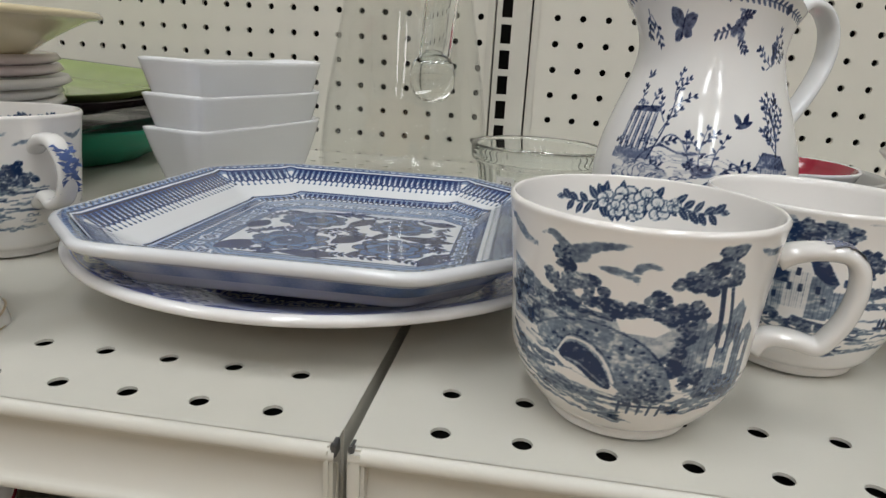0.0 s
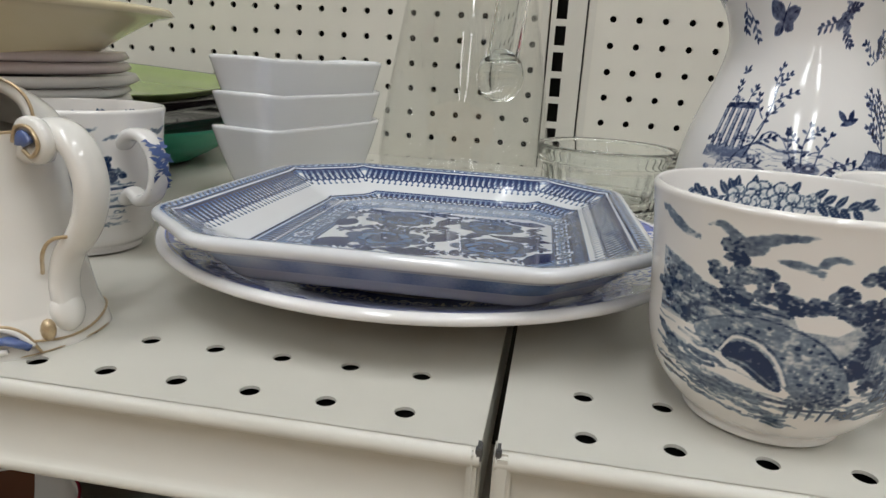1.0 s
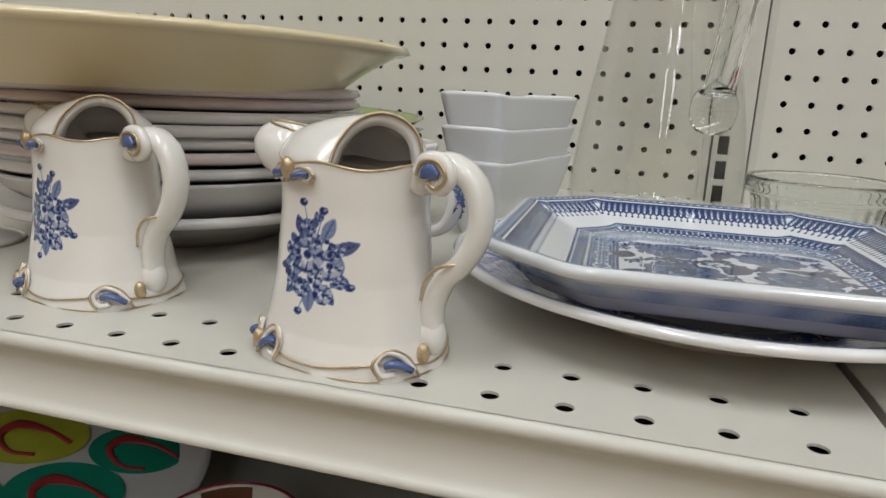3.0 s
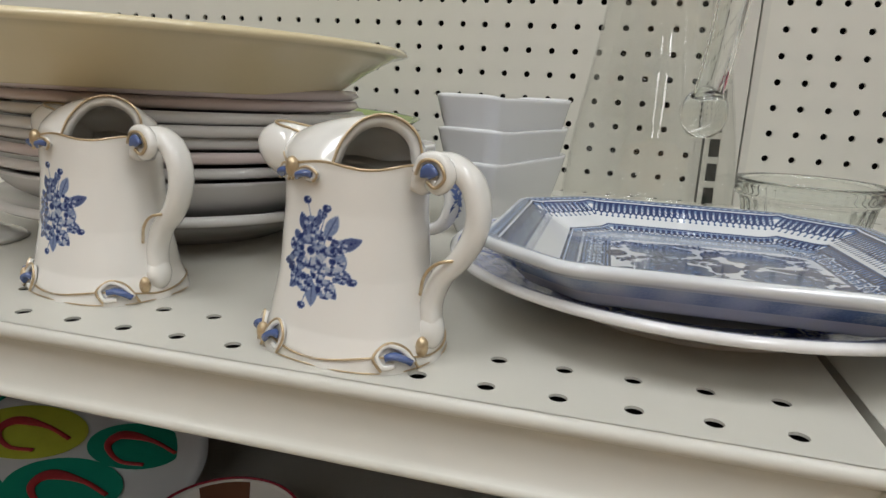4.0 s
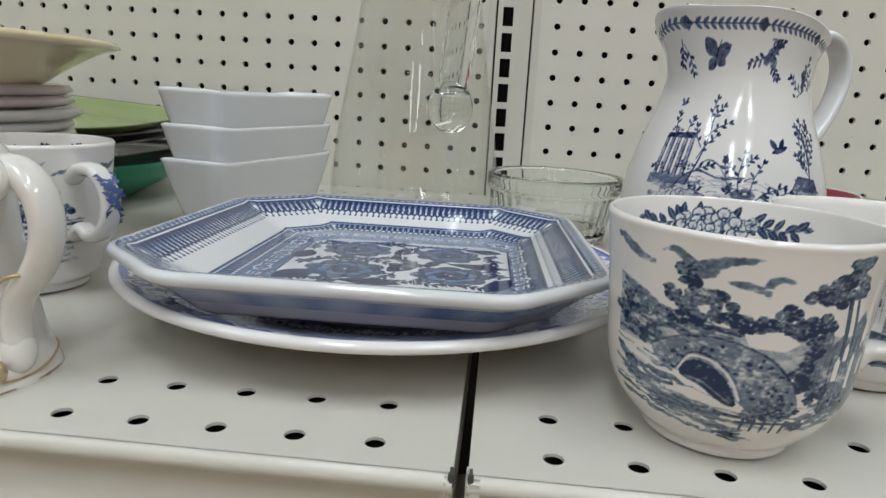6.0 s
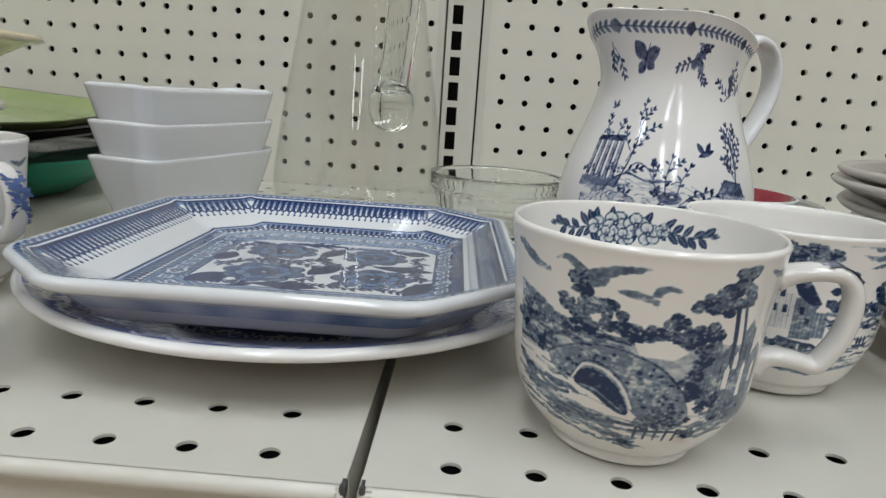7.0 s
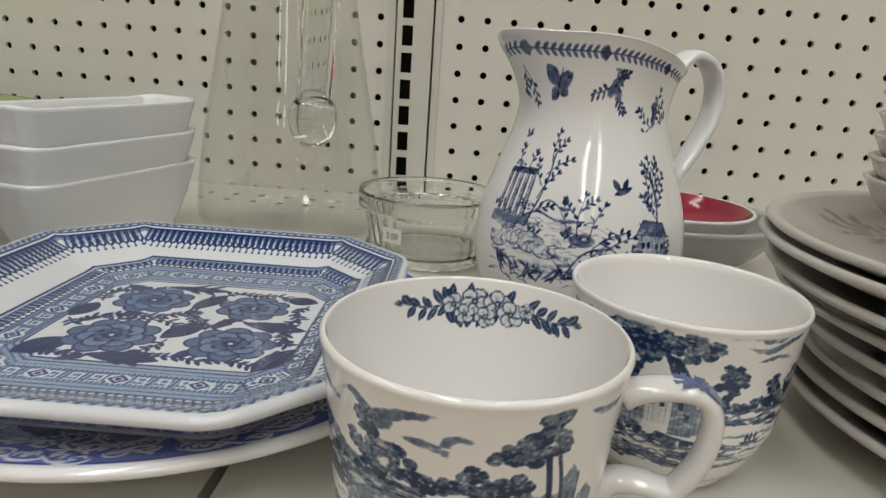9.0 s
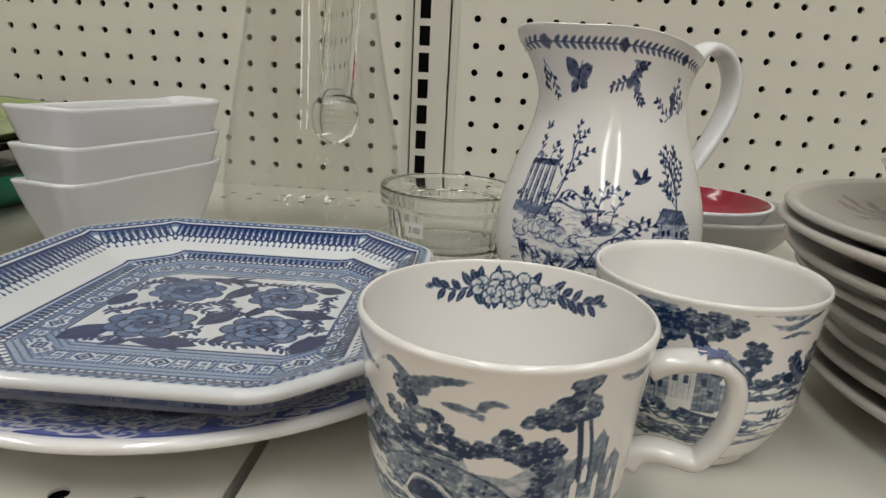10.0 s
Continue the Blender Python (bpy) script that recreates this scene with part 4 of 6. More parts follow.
    # four large blossoms with lobed petals
    for x, y, R in ((-22.4, 21.5, 17.5), (24.0, 20.3, 16.5), (-20.3, -23.4, 18.5), (27.6, -23.2, 18.0)):
        x, y = 1.02 * x + 7, 0.95 * y + cy
        p.blob(x, y, R * 0.98, R * 0.86, 0.0, True)
        t0 = rnd.uniform(0, 6)
        for ring_k, size, n, d in ((0.70, 0.34, 8, 0.58), (0.44, 0.30, 7, 0.42), (0.22, 0.19, 5, 0.62)):
            for i in range(n):
                t = t0 + 6.283 * i / n + ring_k * 3
                px_, py_ = x + R * ring_k * math.cos(t), y + R * ring_k * math.sin(t) * 0.92
                p.blob(px_, py_, R * size, R * size * 0.92, 1.0, True)
                p.blob(px_, py_, R * size * 0.86, R * size * 0.79, d, True)
                p.blob(px_ - R * size * 0.45 * math.cos(t), py_ - R * size * 0.45 * math.sin(t), R * size * 0.52, R * size * 0.46, 0.85, True)
                for e in (-0.22, 0.0, 0.22):
                    p.line([(x + R * (ring_k - size * 0.6) * math.cos(t + e * 0.6), y + R * (ring_k - size * 0.6) * math.sin(t + e * 0.6)), (x + R * (ring_k + size * 0.55) * math.cos(t + e), y + R * (ring_k + size * 0.55) * math.sin(t + e) * 0.92)], 0.4, 0.8)
        p.blob(x, y, R * 0.14, None, 0.95, True), p.blob(x, y, R * 0.06, None, 0.1, True)
    return p


TX, TY = 0.1000, 0.1085


def octagonal_tray(m):
    tray = thing("octagonal_tray", m, "white octagonal tray with blue flowers and lace border", "tray")
    n = 900
    # inset from the rim, height (rim top at 0)
    prof = spline([(0.030, -0.0205), (0.022, -0.0200), (0.0160, -0.0150), (0.0065, -0.0075), (0.0012, -0.0045), (0.0, -0.0022), (0.0010, -0.0004), (0.0030, 0.0), (0.0075, -0.0010), (0.016, -0.0060), (0.029, -0.0125), (0.036, -0.0152), (0.045, -0.0158), (0.060, -0.0160), (0.080, -0.0160)], 230)
    P = np.zeros((len(prof), n, 3))
    for i, (inset, z) in enumerate(prof):
        cut = max(0.006, 0.0380 - inset * 0.55)
        o, _ = octagon(TX - inset, TY - inset, cut, n, 0.09)
        P[i, :, :2], P[i, :, 2] = o, z
    pr = tray_print(TX * 1000, TY * 1000)
    top = int(np.argmax(prof[:, 1])) + 2
    ink = np.zeros(P.shape[:2], np.float32)
    ink[top:] = pr.at(P[top:, :, 0] * 1000, P[top:, :, 1] * 1000 + pr.h / 2)
    rows = np.arange(len(prof))
    under = (rows < top - 22) & (rows > 34)
    g = np.linspace(0, 2 * np.pi, n, endpoint=False)
    ink[under] = (0.34 + 0.10 * np.sin(7 * g + 2 * np.sin(3 * g)) + 0.06 * np.sin(31 * g))[None]
    put("rim", sheet("rim", P, True, ink), M_TRAY, tray)
    # the flat middle
    hx, hy = TX - 0.080, TY - 0.080
    nx, ny = 130, 190
    X, Y = np.meshgrid(np.linspace(-hx - 0.001, hx + 0.001, nx), np.linspace(-hy - 0.001, hy + 0.001, ny))
    Q = np.stack([X, Y, np.full(X.shape, -0.01602)], -1)
    put("well", sheet("well", Q, False, pr.at(X * 1000, Y * 1000 + pr.h / 2)), M_TRAY, tray)
    o, _ = octagon(TX - 0.028, TY - 0.028, 0.0225, 80, 0.09)
    bm = bmesh.new()
    bm.faces.new([bm.verts.new((x, y, -0.0195)) for x, y in o[::-1]])
    part("base", bm, M_WHITE, tray)
    return tray


def ring_print(seed, r0, r1):
    """Scrolls and flowers for a plate's rim, along its girth (mm at r1) and across it."""
    rnd = random.Random(seed)
    w = 2 * math.pi * r1
    p = Print(w, r1 - r0 + 4, 3.0)
    h = r1 - r0
    p.poly([(-w / 2, 0), (w / 2, 0), (w / 2, h - 4), (-w / 2, h - 4)], 0.56)
    p.line([(-w / 2, h - 5), (w / 2, h - 5)], 1.2, 1.0)
    for k in range(int(w / 11)):
        for row in range(6):
            x = -w / 2 + 11 * k + rnd.uniform(-4, 4)
            y = 5 + (h - 13) * (row + rnd.uniform(0.2, 0.8)) / 6
            g, f = rnd.choice((-1, 1)), rnd.choice((-1, 1))
            c = [(x - 9 * f, y - 1.5 * g), (x - 4 * f, y + 3.5 * g), (x + 2 * f, y + 5 * g), (x + 5.5 * f, y + 2 * g), (x + 4 * f, y - 1.6 * g), (x + 0.5 * f, y - 1.2 * g), (x + 1 * f, y + 1.4 * g)]
            p.line(spline(c, 18), rnd.uniform(1.9, 2.9), rnd.uniform(0.0, 0.08), True)
            p.line(spline([(u, v - 1.1) for u, v in c], 18), 0.6, 1.0)
            for q in range(3):
                p.leaf(x - (7 - 4 * q) * f, y + (2 * q - 1) * g, 6, 2.2, rnd.uniform(0, 6.28), rnd.uniform(0.05, 0.2), wipe=True)
        p.blob(x + rnd.uniform(-4, 4), rnd.uniform(3, h - 8), rnd.uniform(0.8, 1.8), None, 1.0, True)
    for k in range(int(w / 42)):
        p.flower(rnd, -w / 2 + 42 * k + 8, h * 0.45, 8.5, 7, 0.5)
    return p


def round_plate(name, m, R, H, label, mt=None, pr=None, band=0.0, nu=160, nv=60, edge=0.004, group="", cat="plate", foot=0.55):
    """A plate with a wide rim, thick rounded lip and a foot ring; H is the height of its rim."""
    pl = thing(name, m, label, cat, group)
    f = R * foot
    prof = [(0.0005, 0.0030), (f - 0.006, 0.0028), (f - 0.004, 0.0002), (f, 0.0002), (f + 0.004, 0.0040), (R * 0.80, H * 0.58), (R - 0.006, H - edge * 1.15), (R - 0.0012, H - edge * 0.85), (R, H - edge * 0.4), (R - 0.0010, H - 0.0002), (R - 0.0045, H), (R * 0.83, H * 0.80), (R * 0.70, H * 0.58), (R * 0.60, max(0.0085, H * 0.36)), (R * 0.3, 0.0072), (0.0005, 0.0070)]
    P, prf, a = lathe(prof, nu, nv)
    ink = np.zeros(P.shape[:2], np.float32)
    if pr is not None:
        top = int(np.argmax(prf[:, 0]))
        S, V = np.meshgrid(((a + np.pi / 2 + np.pi) % (2 * np.pi) - np.pi) * R * 1000, prf[top:, 0] * 1000 - (R - band) * 1000)
        ink[top:] = np.where(V > 0, pr.at(S, np.maximum(V, 0)), 0)
    put("body", sheet("body", P, True, ink), mt, pl)
    return pl


PR = 0.1260
plate = round_plate("dinner_plate", pose(-0.0992, 0.3190, 0), PR, 0.0255, "round white plate with deep blue scrolled border", M_PLATE, ring_print(31, 62, 126), 0.064, 1000, 340, 0.0044)
rock = math.degrees(math.atan2(0.005, 0.226))
octagonal_tray(pose(-0.0985, 0.3070, 0.0410, -rock, 0, 1.2))


# ---- the tall white pitcher ----
def pastoral_print(circ):
    """Butterflies and sprigs below the rim; ruins, trees and a cottage round the belly."""
    rnd = random.Random(41)
    p = Print(circ, 170, 2.6)

    def sprig(x, y, ang, L, n=7, fat=1.0):
        c = spline([(x, y), (x + L * 0.5 * math.cos(ang + 0.15), y + L * 0.5 * math.sin(ang + 0.15)), (x + L * math.cos(ang), y + L * math.sin(ang))], n)
        p.line(c, 0.42, 0.85)
        for k in range(2, n):
            sg = 1 if k % 2 else -1
            p.leaf(*c[k], fat * rnd.uniform(2.6, 3.8), 1.35 * fat, ang + sg * rnd.uniform(0.6, 1.0), rnd.uniform(0.6, 0.95))
        p.leaf(*c[-1], 3.0, 1.2, ang, 0.9)

    def bush(x, y, h, wide, n):
        for k in range(n):
            ang = math.pi / 2 + rnd.uniform(-0.75, 0.75)
            sprig(x + rnd.uniform(-wide / 3, wide / 3), y, ang, h * rnd.uniform(0.55, 1), 8)

    def bird(x, y, s=1.0):
        p.leaf(x - 3 * s, y - 1.2 * s, 9 * s, 2.6 * s, 0.35, 0.75)
        p.leaf(x, y, 6 * s, 2.6 * s, 2.2, 0.7), p.leaf(x + 1 * s, y + 0.4 * s, 5.5 * s, 2.2 * s, 1.1, 0.8)

    for s in (0, circ / 2, -circ / 2):
        # butterfly
        bx, by = s - 21, 131
        for ang, L, w in ((0.55, 10, 6.5), (2.3, 10.5, 7.0), (-0.5, 7, 5.5), (-2.2, 7.5, 5.5)):
            p.leaf(bx, by, L, w, ang, 0.62)
            p.line([(bx, by), (bx + L * 0.8 * math.cos(ang), by + L * 0.8 * math.sin(ang))], 0.4, 1.0)
        p.line([(bx - 0.8, by - 4), (bx + 0.8, by + 3.5)], 1.1, 1.0)
        p.line([(bx + 0.8, by + 3.5), (bx + 2.4, by + 7)], 0.3, 0.9)
        # sprigs of flowers
        for x, y, ang, L in ((15, 142, -1.5, 10), (13, 135, 0.4, 8), (12, 133, 3.5, 11), (15, 129, -0.9, 8), (42, 116, 3.5, 16), (44, 116, 2.5, 13), (44, 116, 1.3, 18), (46, 118, 0.9, 12), (46, 113, -1.2, 9), (50, 118, 0.5, 9), (-41, 136, -1.2, 13), (-42, 138, -1.8, 10)):
            sprig(s + x, y, ang, L, 8, 1.15)
        for x, y, r in ((14, 133, 2.6), (11.5, 130, 2.2), (16.5, 129, 2.4), (14, 140, 1.7), (46, 124, 2.2), (47, 128, 1.8), (45, 120, 2.0)):
            p.flower(rnd, s + x, y, r, 5, 0.4)
        p.foliage(rnd, s + 46, 124, 2.4, 7.5, 60, 0.7, 0.5, 0.95)
        # ruined columns
        for k in range(5):
            x = s - 43 + 4.0 * k
            p.line([(x, 56), (x + 1.5, 76)], 2.2, 0.32), p.line([(x + 1.0, 56), (x + 2.5, 76)], 0.6, 0.95), p.line([(x - 0.9, 56), (x + 0.6, 76)], 0.35, 0.7)
        p.poly([(s - 43, 76), (s - 23, 77), (s - 24, 80), (s - 42, 79)], 0.75), p.foliage(rnd, s - 37, 81, 4, 1.5, 30, 0.7, 0.4, 0.9)
        sprig(s - 38, 81, 1.7, 8, 6), sprig(s - 30, 80, 1.3, 7, 6)
        p.poly([(s - 47, 50), (s - 22, 52), (s - 22, 57), (s - 46, 56)], 0.4)
        # trees, rocks, water and the resting flock as soft mounds
        p.curve([(s - 24, 52), (s - 20, 64), (s - 17, 76), (s - 16, 88)], 0.7, 0.85)
        for q, ang, L in ((58, 0.5, 11), (66, 1.0, 15), (72, 2.0, 12), (78, 0.6, 14), (84, 1.5, 14), (86, 1.0, 10)):
            sprig(s - 22.5 + (q - 58) * 0.21, q, ang, L, 7)
        p.curve([(s - 32, 46), (s - 26, 56), (s - 18, 60), (s - 8, 57), (s + 4, 58)], 0.8, 0.7)
        p.curve([(s - 20, 60), (s - 15, 66), (s - 9, 64), (s - 5, 58)], 0.6, 0.6)
        wash(rnd, p, s - 40, s + 2, 30, 58, 34, 0.14, 0.28)
        for x, y, r in ((-30, 46, 7), (-20, 43, 6), (-12, 41, 5.5), (-3, 38, 4.5), (-38, 42, 6)):
            p.blob(s + x, y, r, r * 0.66, 0.7), p.blob(s + x, y + 0.3, r * 0.93, r * 0.58, 0.12, True)
            p.blob(s + x - r * 0.75, y + r * 0.45, r * 0.33, r * 0.26, 0.35)
            for j in range(5):
                t = rnd.uniform(3.4, 6.0)
                p.curve([(s + x + r * 0.85 * math.cos(t), y + r * 0.55 * math.sin(t)), (s + x + r * 0.4 * math.cos(t), y + r * 0.1), (s + x + r * 0.5 * math.cos(t + 1), y + r * 0.4)], 0.38, 0.7)
        for k in range(9):
            p.curve([(s - 26 + 5 * k, 54 + rnd.uniform(-3, 3)), (s - 20 + 5 * k, 54 + rnd.uniform(-3, 3)), (s - 14 + 5 * k, 53)], 0.3, 0.5)
        p.curve([(s - 2, 30), (s + 3, 40), (s + 9, 45), (s + 17, 46)], 0.7, 0.85), p.curve([(s + 3, 40), (s + 10, 36), (s + 18, 39), (s + 20, 44), (s + 12, 49)], 0.55, 0.8)
        for x, y, ang, L in ((0, 48, 1.9, 18), (2, 48, 1.5, 22), (7, 50, 1.2, 17), (9, 46, 0.5, 17), (15, 45, 0.5, 14), (18, 40, 0.3, 13), (14, 38, -0.3, 11), (1, 60, 2.3, 9), (2, 62, 0.8, 9)):
            sprig(s + x, y, ang, L, 7)
        p.blob(s + 4, 49, 6, 3.2, 0.45), p.blob(s + 5, 49.5, 3.2, 1.7, 0.8), p.blob(s + 5, 50, 1.2, 0.7, 0.15, True)
        for k in range(22):
            t = rnd.uniform(0.3, 2.9)
            p.leaf(s - 36 + 1.4 * k, 26 + rnd.uniform(-2, 4), rnd.uniform(6, 10), 1.3, t, rnd.uniform(0.5, 0.9))
        for k in range(16):
            p.leaf(s - 4 + 1.0 * k, 29 + rnd.uniform(-2, 2), rnd.uniform(5, 9), 1.2, rnd.uniform(-0.4, 3.3), rnd.uniform(0.45, 0.85))
        for k in range(110):
            x, y = s + rnd.uniform(-44, 20), rnd.uniform(24, 58)
            t = rnd.uniform(-0.5, 0.5)
            p.curve([(x, y), (x + 2.5 * math.cos(t), y + 2.5 * math.sin(t) + 0.6), (x + 5 * math.cos(t), y + 5 * math.sin(t))], rnd.uniform(0.3, 0.6), rnd.uniform(0.4, 0.9))
        for x, y in ((-42, 60), (-26, 62), (-18, 52), (-2, 52), (12, 42), (-34, 34), (-14, 32), (2, 32)):
            p.foliage(rnd, s + x, y, rnd.uniform(3, 5), rnd.uniform(1.8, 3.0), 34, 0.7, 0.4, 0.95)
        bird(s - 39, 95, 0.7), bird(s + 21, 73, 1.2)
        # cottage under a tree
        for x0, x1, y0, y1 in ((30, 38, 41, 54), (38, 47, 42, 52)):
            p.poly([(s + x0, y0), (s + x1, y0), (s + x1, y1), (s + x0, y1)], 0.30)
            for k in range(int((x1 - x0) / 0.9)):
                p.line([(s + x0 + 0.9 * k, y0), (s + x0 + 0.9 * k + 0.3, y1)], 0.25, rnd.uniform(0.45, 0.9))
        p.poly([(s + 29, 53), (s + 33, 60), (s + 45, 58), (s + 48, 51), (s + 38, 52)], 0.55)
        for k in range(9):
            p.line([(s + 31 + 1.8 * k, 59 - 0.2 * k), (s + 32 + 1.8 * k, 52.5)], 0.35, 0.9)
        p.line([(s + 29, 53), (s + 33, 60), (s + 45, 58), (s + 48, 51)], 0.5, 0.95)
        for x, y in ((33, 48), (36, 48), (41, 47), (44.5, 47)):
            p.poly([(s + x - 0.8, y - 1.4), (s + x + 0.8, y - 1.4), (s + x + 0.8, y + 1.4), (s + x - 0.8, y + 1.4)], 1.0, True)
        p.curve([(s + 41, 56), (s + 42, 66), (s + 40, 80)], 0.8, 0.85)
        for q, ang, L in ((60, 2.0, 12), (62, 1.1, 14), (66, 1.9, 16), (68, 1.3, 17), (72, 1.7, 16), (64, 2.4, 10), (70, 0.9, 13), (76, 2.1, 11), (78, 1.2, 10)):
            sprig(s + 41.2, q, ang, L, 8)
        p.foliage(rnd, s + 30, 46, 2.6, 5, 60, 0.7, 0.45, 0.9), p.foliage(rnd, s + 39, 40, 11, 2.6, 130, 0.7, 0.4, 0.95), p.foliage(rnd, s + 48, 46, 2.5, 6, 60, 0.7, 0.45, 0.9)
    p.etch(46, 0.30)
    return p


def pitcher(m):
    pt = thing("pitcher", m, "white china pitcher with blue pastoral print and scalloped rim", "pitcher")
    nu = 960
    outer = [(0.0005, 0.004), (0.036, 0.004), (0.0425, 0.0006), (0.0455, 0.0016), (0.0470, 0.0080), (0.0530, 0.0220), (0.0572, 0.0380), (0.0578, 0.0520), (0.0555, 0.0680), (0.0500, 0.0860), (0.0435, 0.1040), (0.0402, 0.1170), (0.0394, 0.1270), (0.0415, 0.1410), (0.0455, 0.1515)]
    inner = [(0.0434, 0.1518), (0.0388, 0.1410), (0.0366, 0.1270), (0.0375, 0.1170), (0.0410, 0.1030), (0.0520, 0.0680), (0.0540, 0.0450), (0.0480, 0.0160), (0.0300, 0.0080), (0.0005, 0.0075)]
    P, pr, a = lathe2(outer, 330, inner, 34, nu)
    th = a[None, :]
    z = P[:, :, 2]
    k = np.clip((z - 0.112) / 0.038, 0, 1) ** 1.6
    # the spout points along -x, the handle along +x
    spout = np.exp(-(((th - np.pi + np.pi) % (2 * np.pi) - np.pi) / 0.42) ** 2)
    bend = 0.0172 * np.cos(th + 2.27) - 0.0100
    rise = np.where(bend > -0.006, bend, -0.006 + 0.22 * (bend + 0.006)) + 0.0050 * spout
    out = 0.0140 * spout
    rad = np.hypot(P[:, :, 0], P[:, :, 1])
    grow = 1 + k * out / np.maximum(rad, 1e-4)
    P[:, :, 0] *= grow
    P[:, :, 1] *= grow * (1 - 0.10 * k * spout)
    P[:, :, 2] += k * rise
    art = pastoral_print(2 * math.pi * 52)
    top = int(np.argmax(pr[:, 1]))
    face = radians(-128)
    s = (a - face + np.pi) % (2 * np.pi) - np.pi
    S, Z = np.meshgrid(s * 52, pr[:top, 1] * 1000)
    ink = np.zeros(P.shape[:2], np.float32)
    ink[:top] = art.at(S, np.where(Z < 114, np.maximum(Z - 13, 0), Z)) * np.clip((Z - 14) / 3, 0, 1)
    # garland below the rim
    g = Print(2 * math.pi * 46, 20, 3.0)
    rnd = random.Random(44)
    w = g.w
    for i in range(int(w / 3.4)):
        x = -w / 2 + 3.4 * i
        if i % 11 == 0:
            g.poly([(x - 2.4, 6), (x, 9), (x + 2.4, 6), (x, 3)], 0.75)
            continue
        g.leaf(x, 6, 3.9, 1.5, 0.7, 0.62), g.leaf(x, 6, 3.9, 1.5, -0.7, 0.55)
    g.line([(-w / 2, 6), (w / 2, 6)], 0.5, 0.9)
    lo = np.searchsorted(pr[:top, 1], 0.1385)
    S, Z = np.meshgrid(s * 46, (pr[lo:top, 1] - 0.1385) * 1000)
    ink[lo:top] = np.maximum(ink[lo:top] * (Z < 1), g.at(S, np.clip(Z, 0, 19)))
    put("body", sheet("body", P, True, ink), M_PITCH, pt)
    h = [(0.0385, 0.1290), (0.0470, 0.1400), (0.0565, 0.1500), (0.0650, 0.1535), (0.0770, 0.1490), (0.0845, 0.1370), (0.0845, 0.1210), (0.0765, 0.1030), (0.0650, 0.0870), (0.0560, 0.0760), (0.0535, 0.0690)]
    put("handle", tube("handle", [(x, 0, zz) for x, zz in h], lambda t: 0.0082 - 0.0018 * math.sin(math.pi * t), lambda t: 0.0165 - 0.0030 * t, 70, 18, up=(0, 1, 0)), M_WHITE, pt)
    return pt


pitcher(pose(0.0910, 0.4113, 0, 0, 0, 27))


# ---- glass ----
def glass_jug(m):
    jug = thing("glass_jug", m, "tall clear glass jug with a solid glass handle", "jug")
    prof = [(0.0005, 0.0005), (0.050, 0.0005), (0.0600, 0.0030), (0.0665, 0.0110), (0.0680, 0.0240), (0.0665, 0.0450), (0.0635, 0.0800), (0.0590, 0.1200), (0.0545, 0.1600), (0.0510, 0.2000), (0.0500, 0.2350), (0.0515, 0.2500), (0.0505, 0.2510), (0.0488, 0.2350), (0.0498, 0.2000), (0.0533, 0.1600), (0.0578, 0.1200), (0.0623, 0.0800), (0.0653, 0.0450), (0.0664, 0.0240), (0.0648, 0.0125), (0.0585, 0.0062), (0.050, 0.0042), (0.0005, 0.0040)]
    P, pr, a = lathe([(r * (1.055 - 1.1 * min(0.13, max(0.0, z - 0.06))), z) for r, z in prof], 120, 150)
    put("body", sheet("body", P), M_THIN, jug)
    h = [(0.0560, 0.2280), (0.0700, 0.2300), (0.0850, 0.2150), (0.0880, 0.1900), (0.0830, 0.1550), (0.0760, 0.1250), (0.0700, 0.1060)]
    grip = put("handle", tube("handle", [(x, 0, z) for x, z in h], 0.011, lambda t: 0.026 - 0.002 * t, 50, 20, up=(0, 1, 0)), M_GLASS, jug)
    P, pr, a = lathe([(0.0004, 0.0), (0.008, 0.001), (0.0150, 0.009), (0.0170, 0.019), (0.0145, 0.029), (0.0080, 0.035), (0.0004, 0.036)], 28, 30)
    knob = put("knob", sheet("knob", P), M_GLASS, jug)
    knob.location = (0.0690, 0, 0.0780)
    for o in (grip, knob):
        o.rotation_euler = (0, 0, 0)
    return jug


glass_jug(pose(-0.1165, 0.5620, 0, 0, 0, -62))


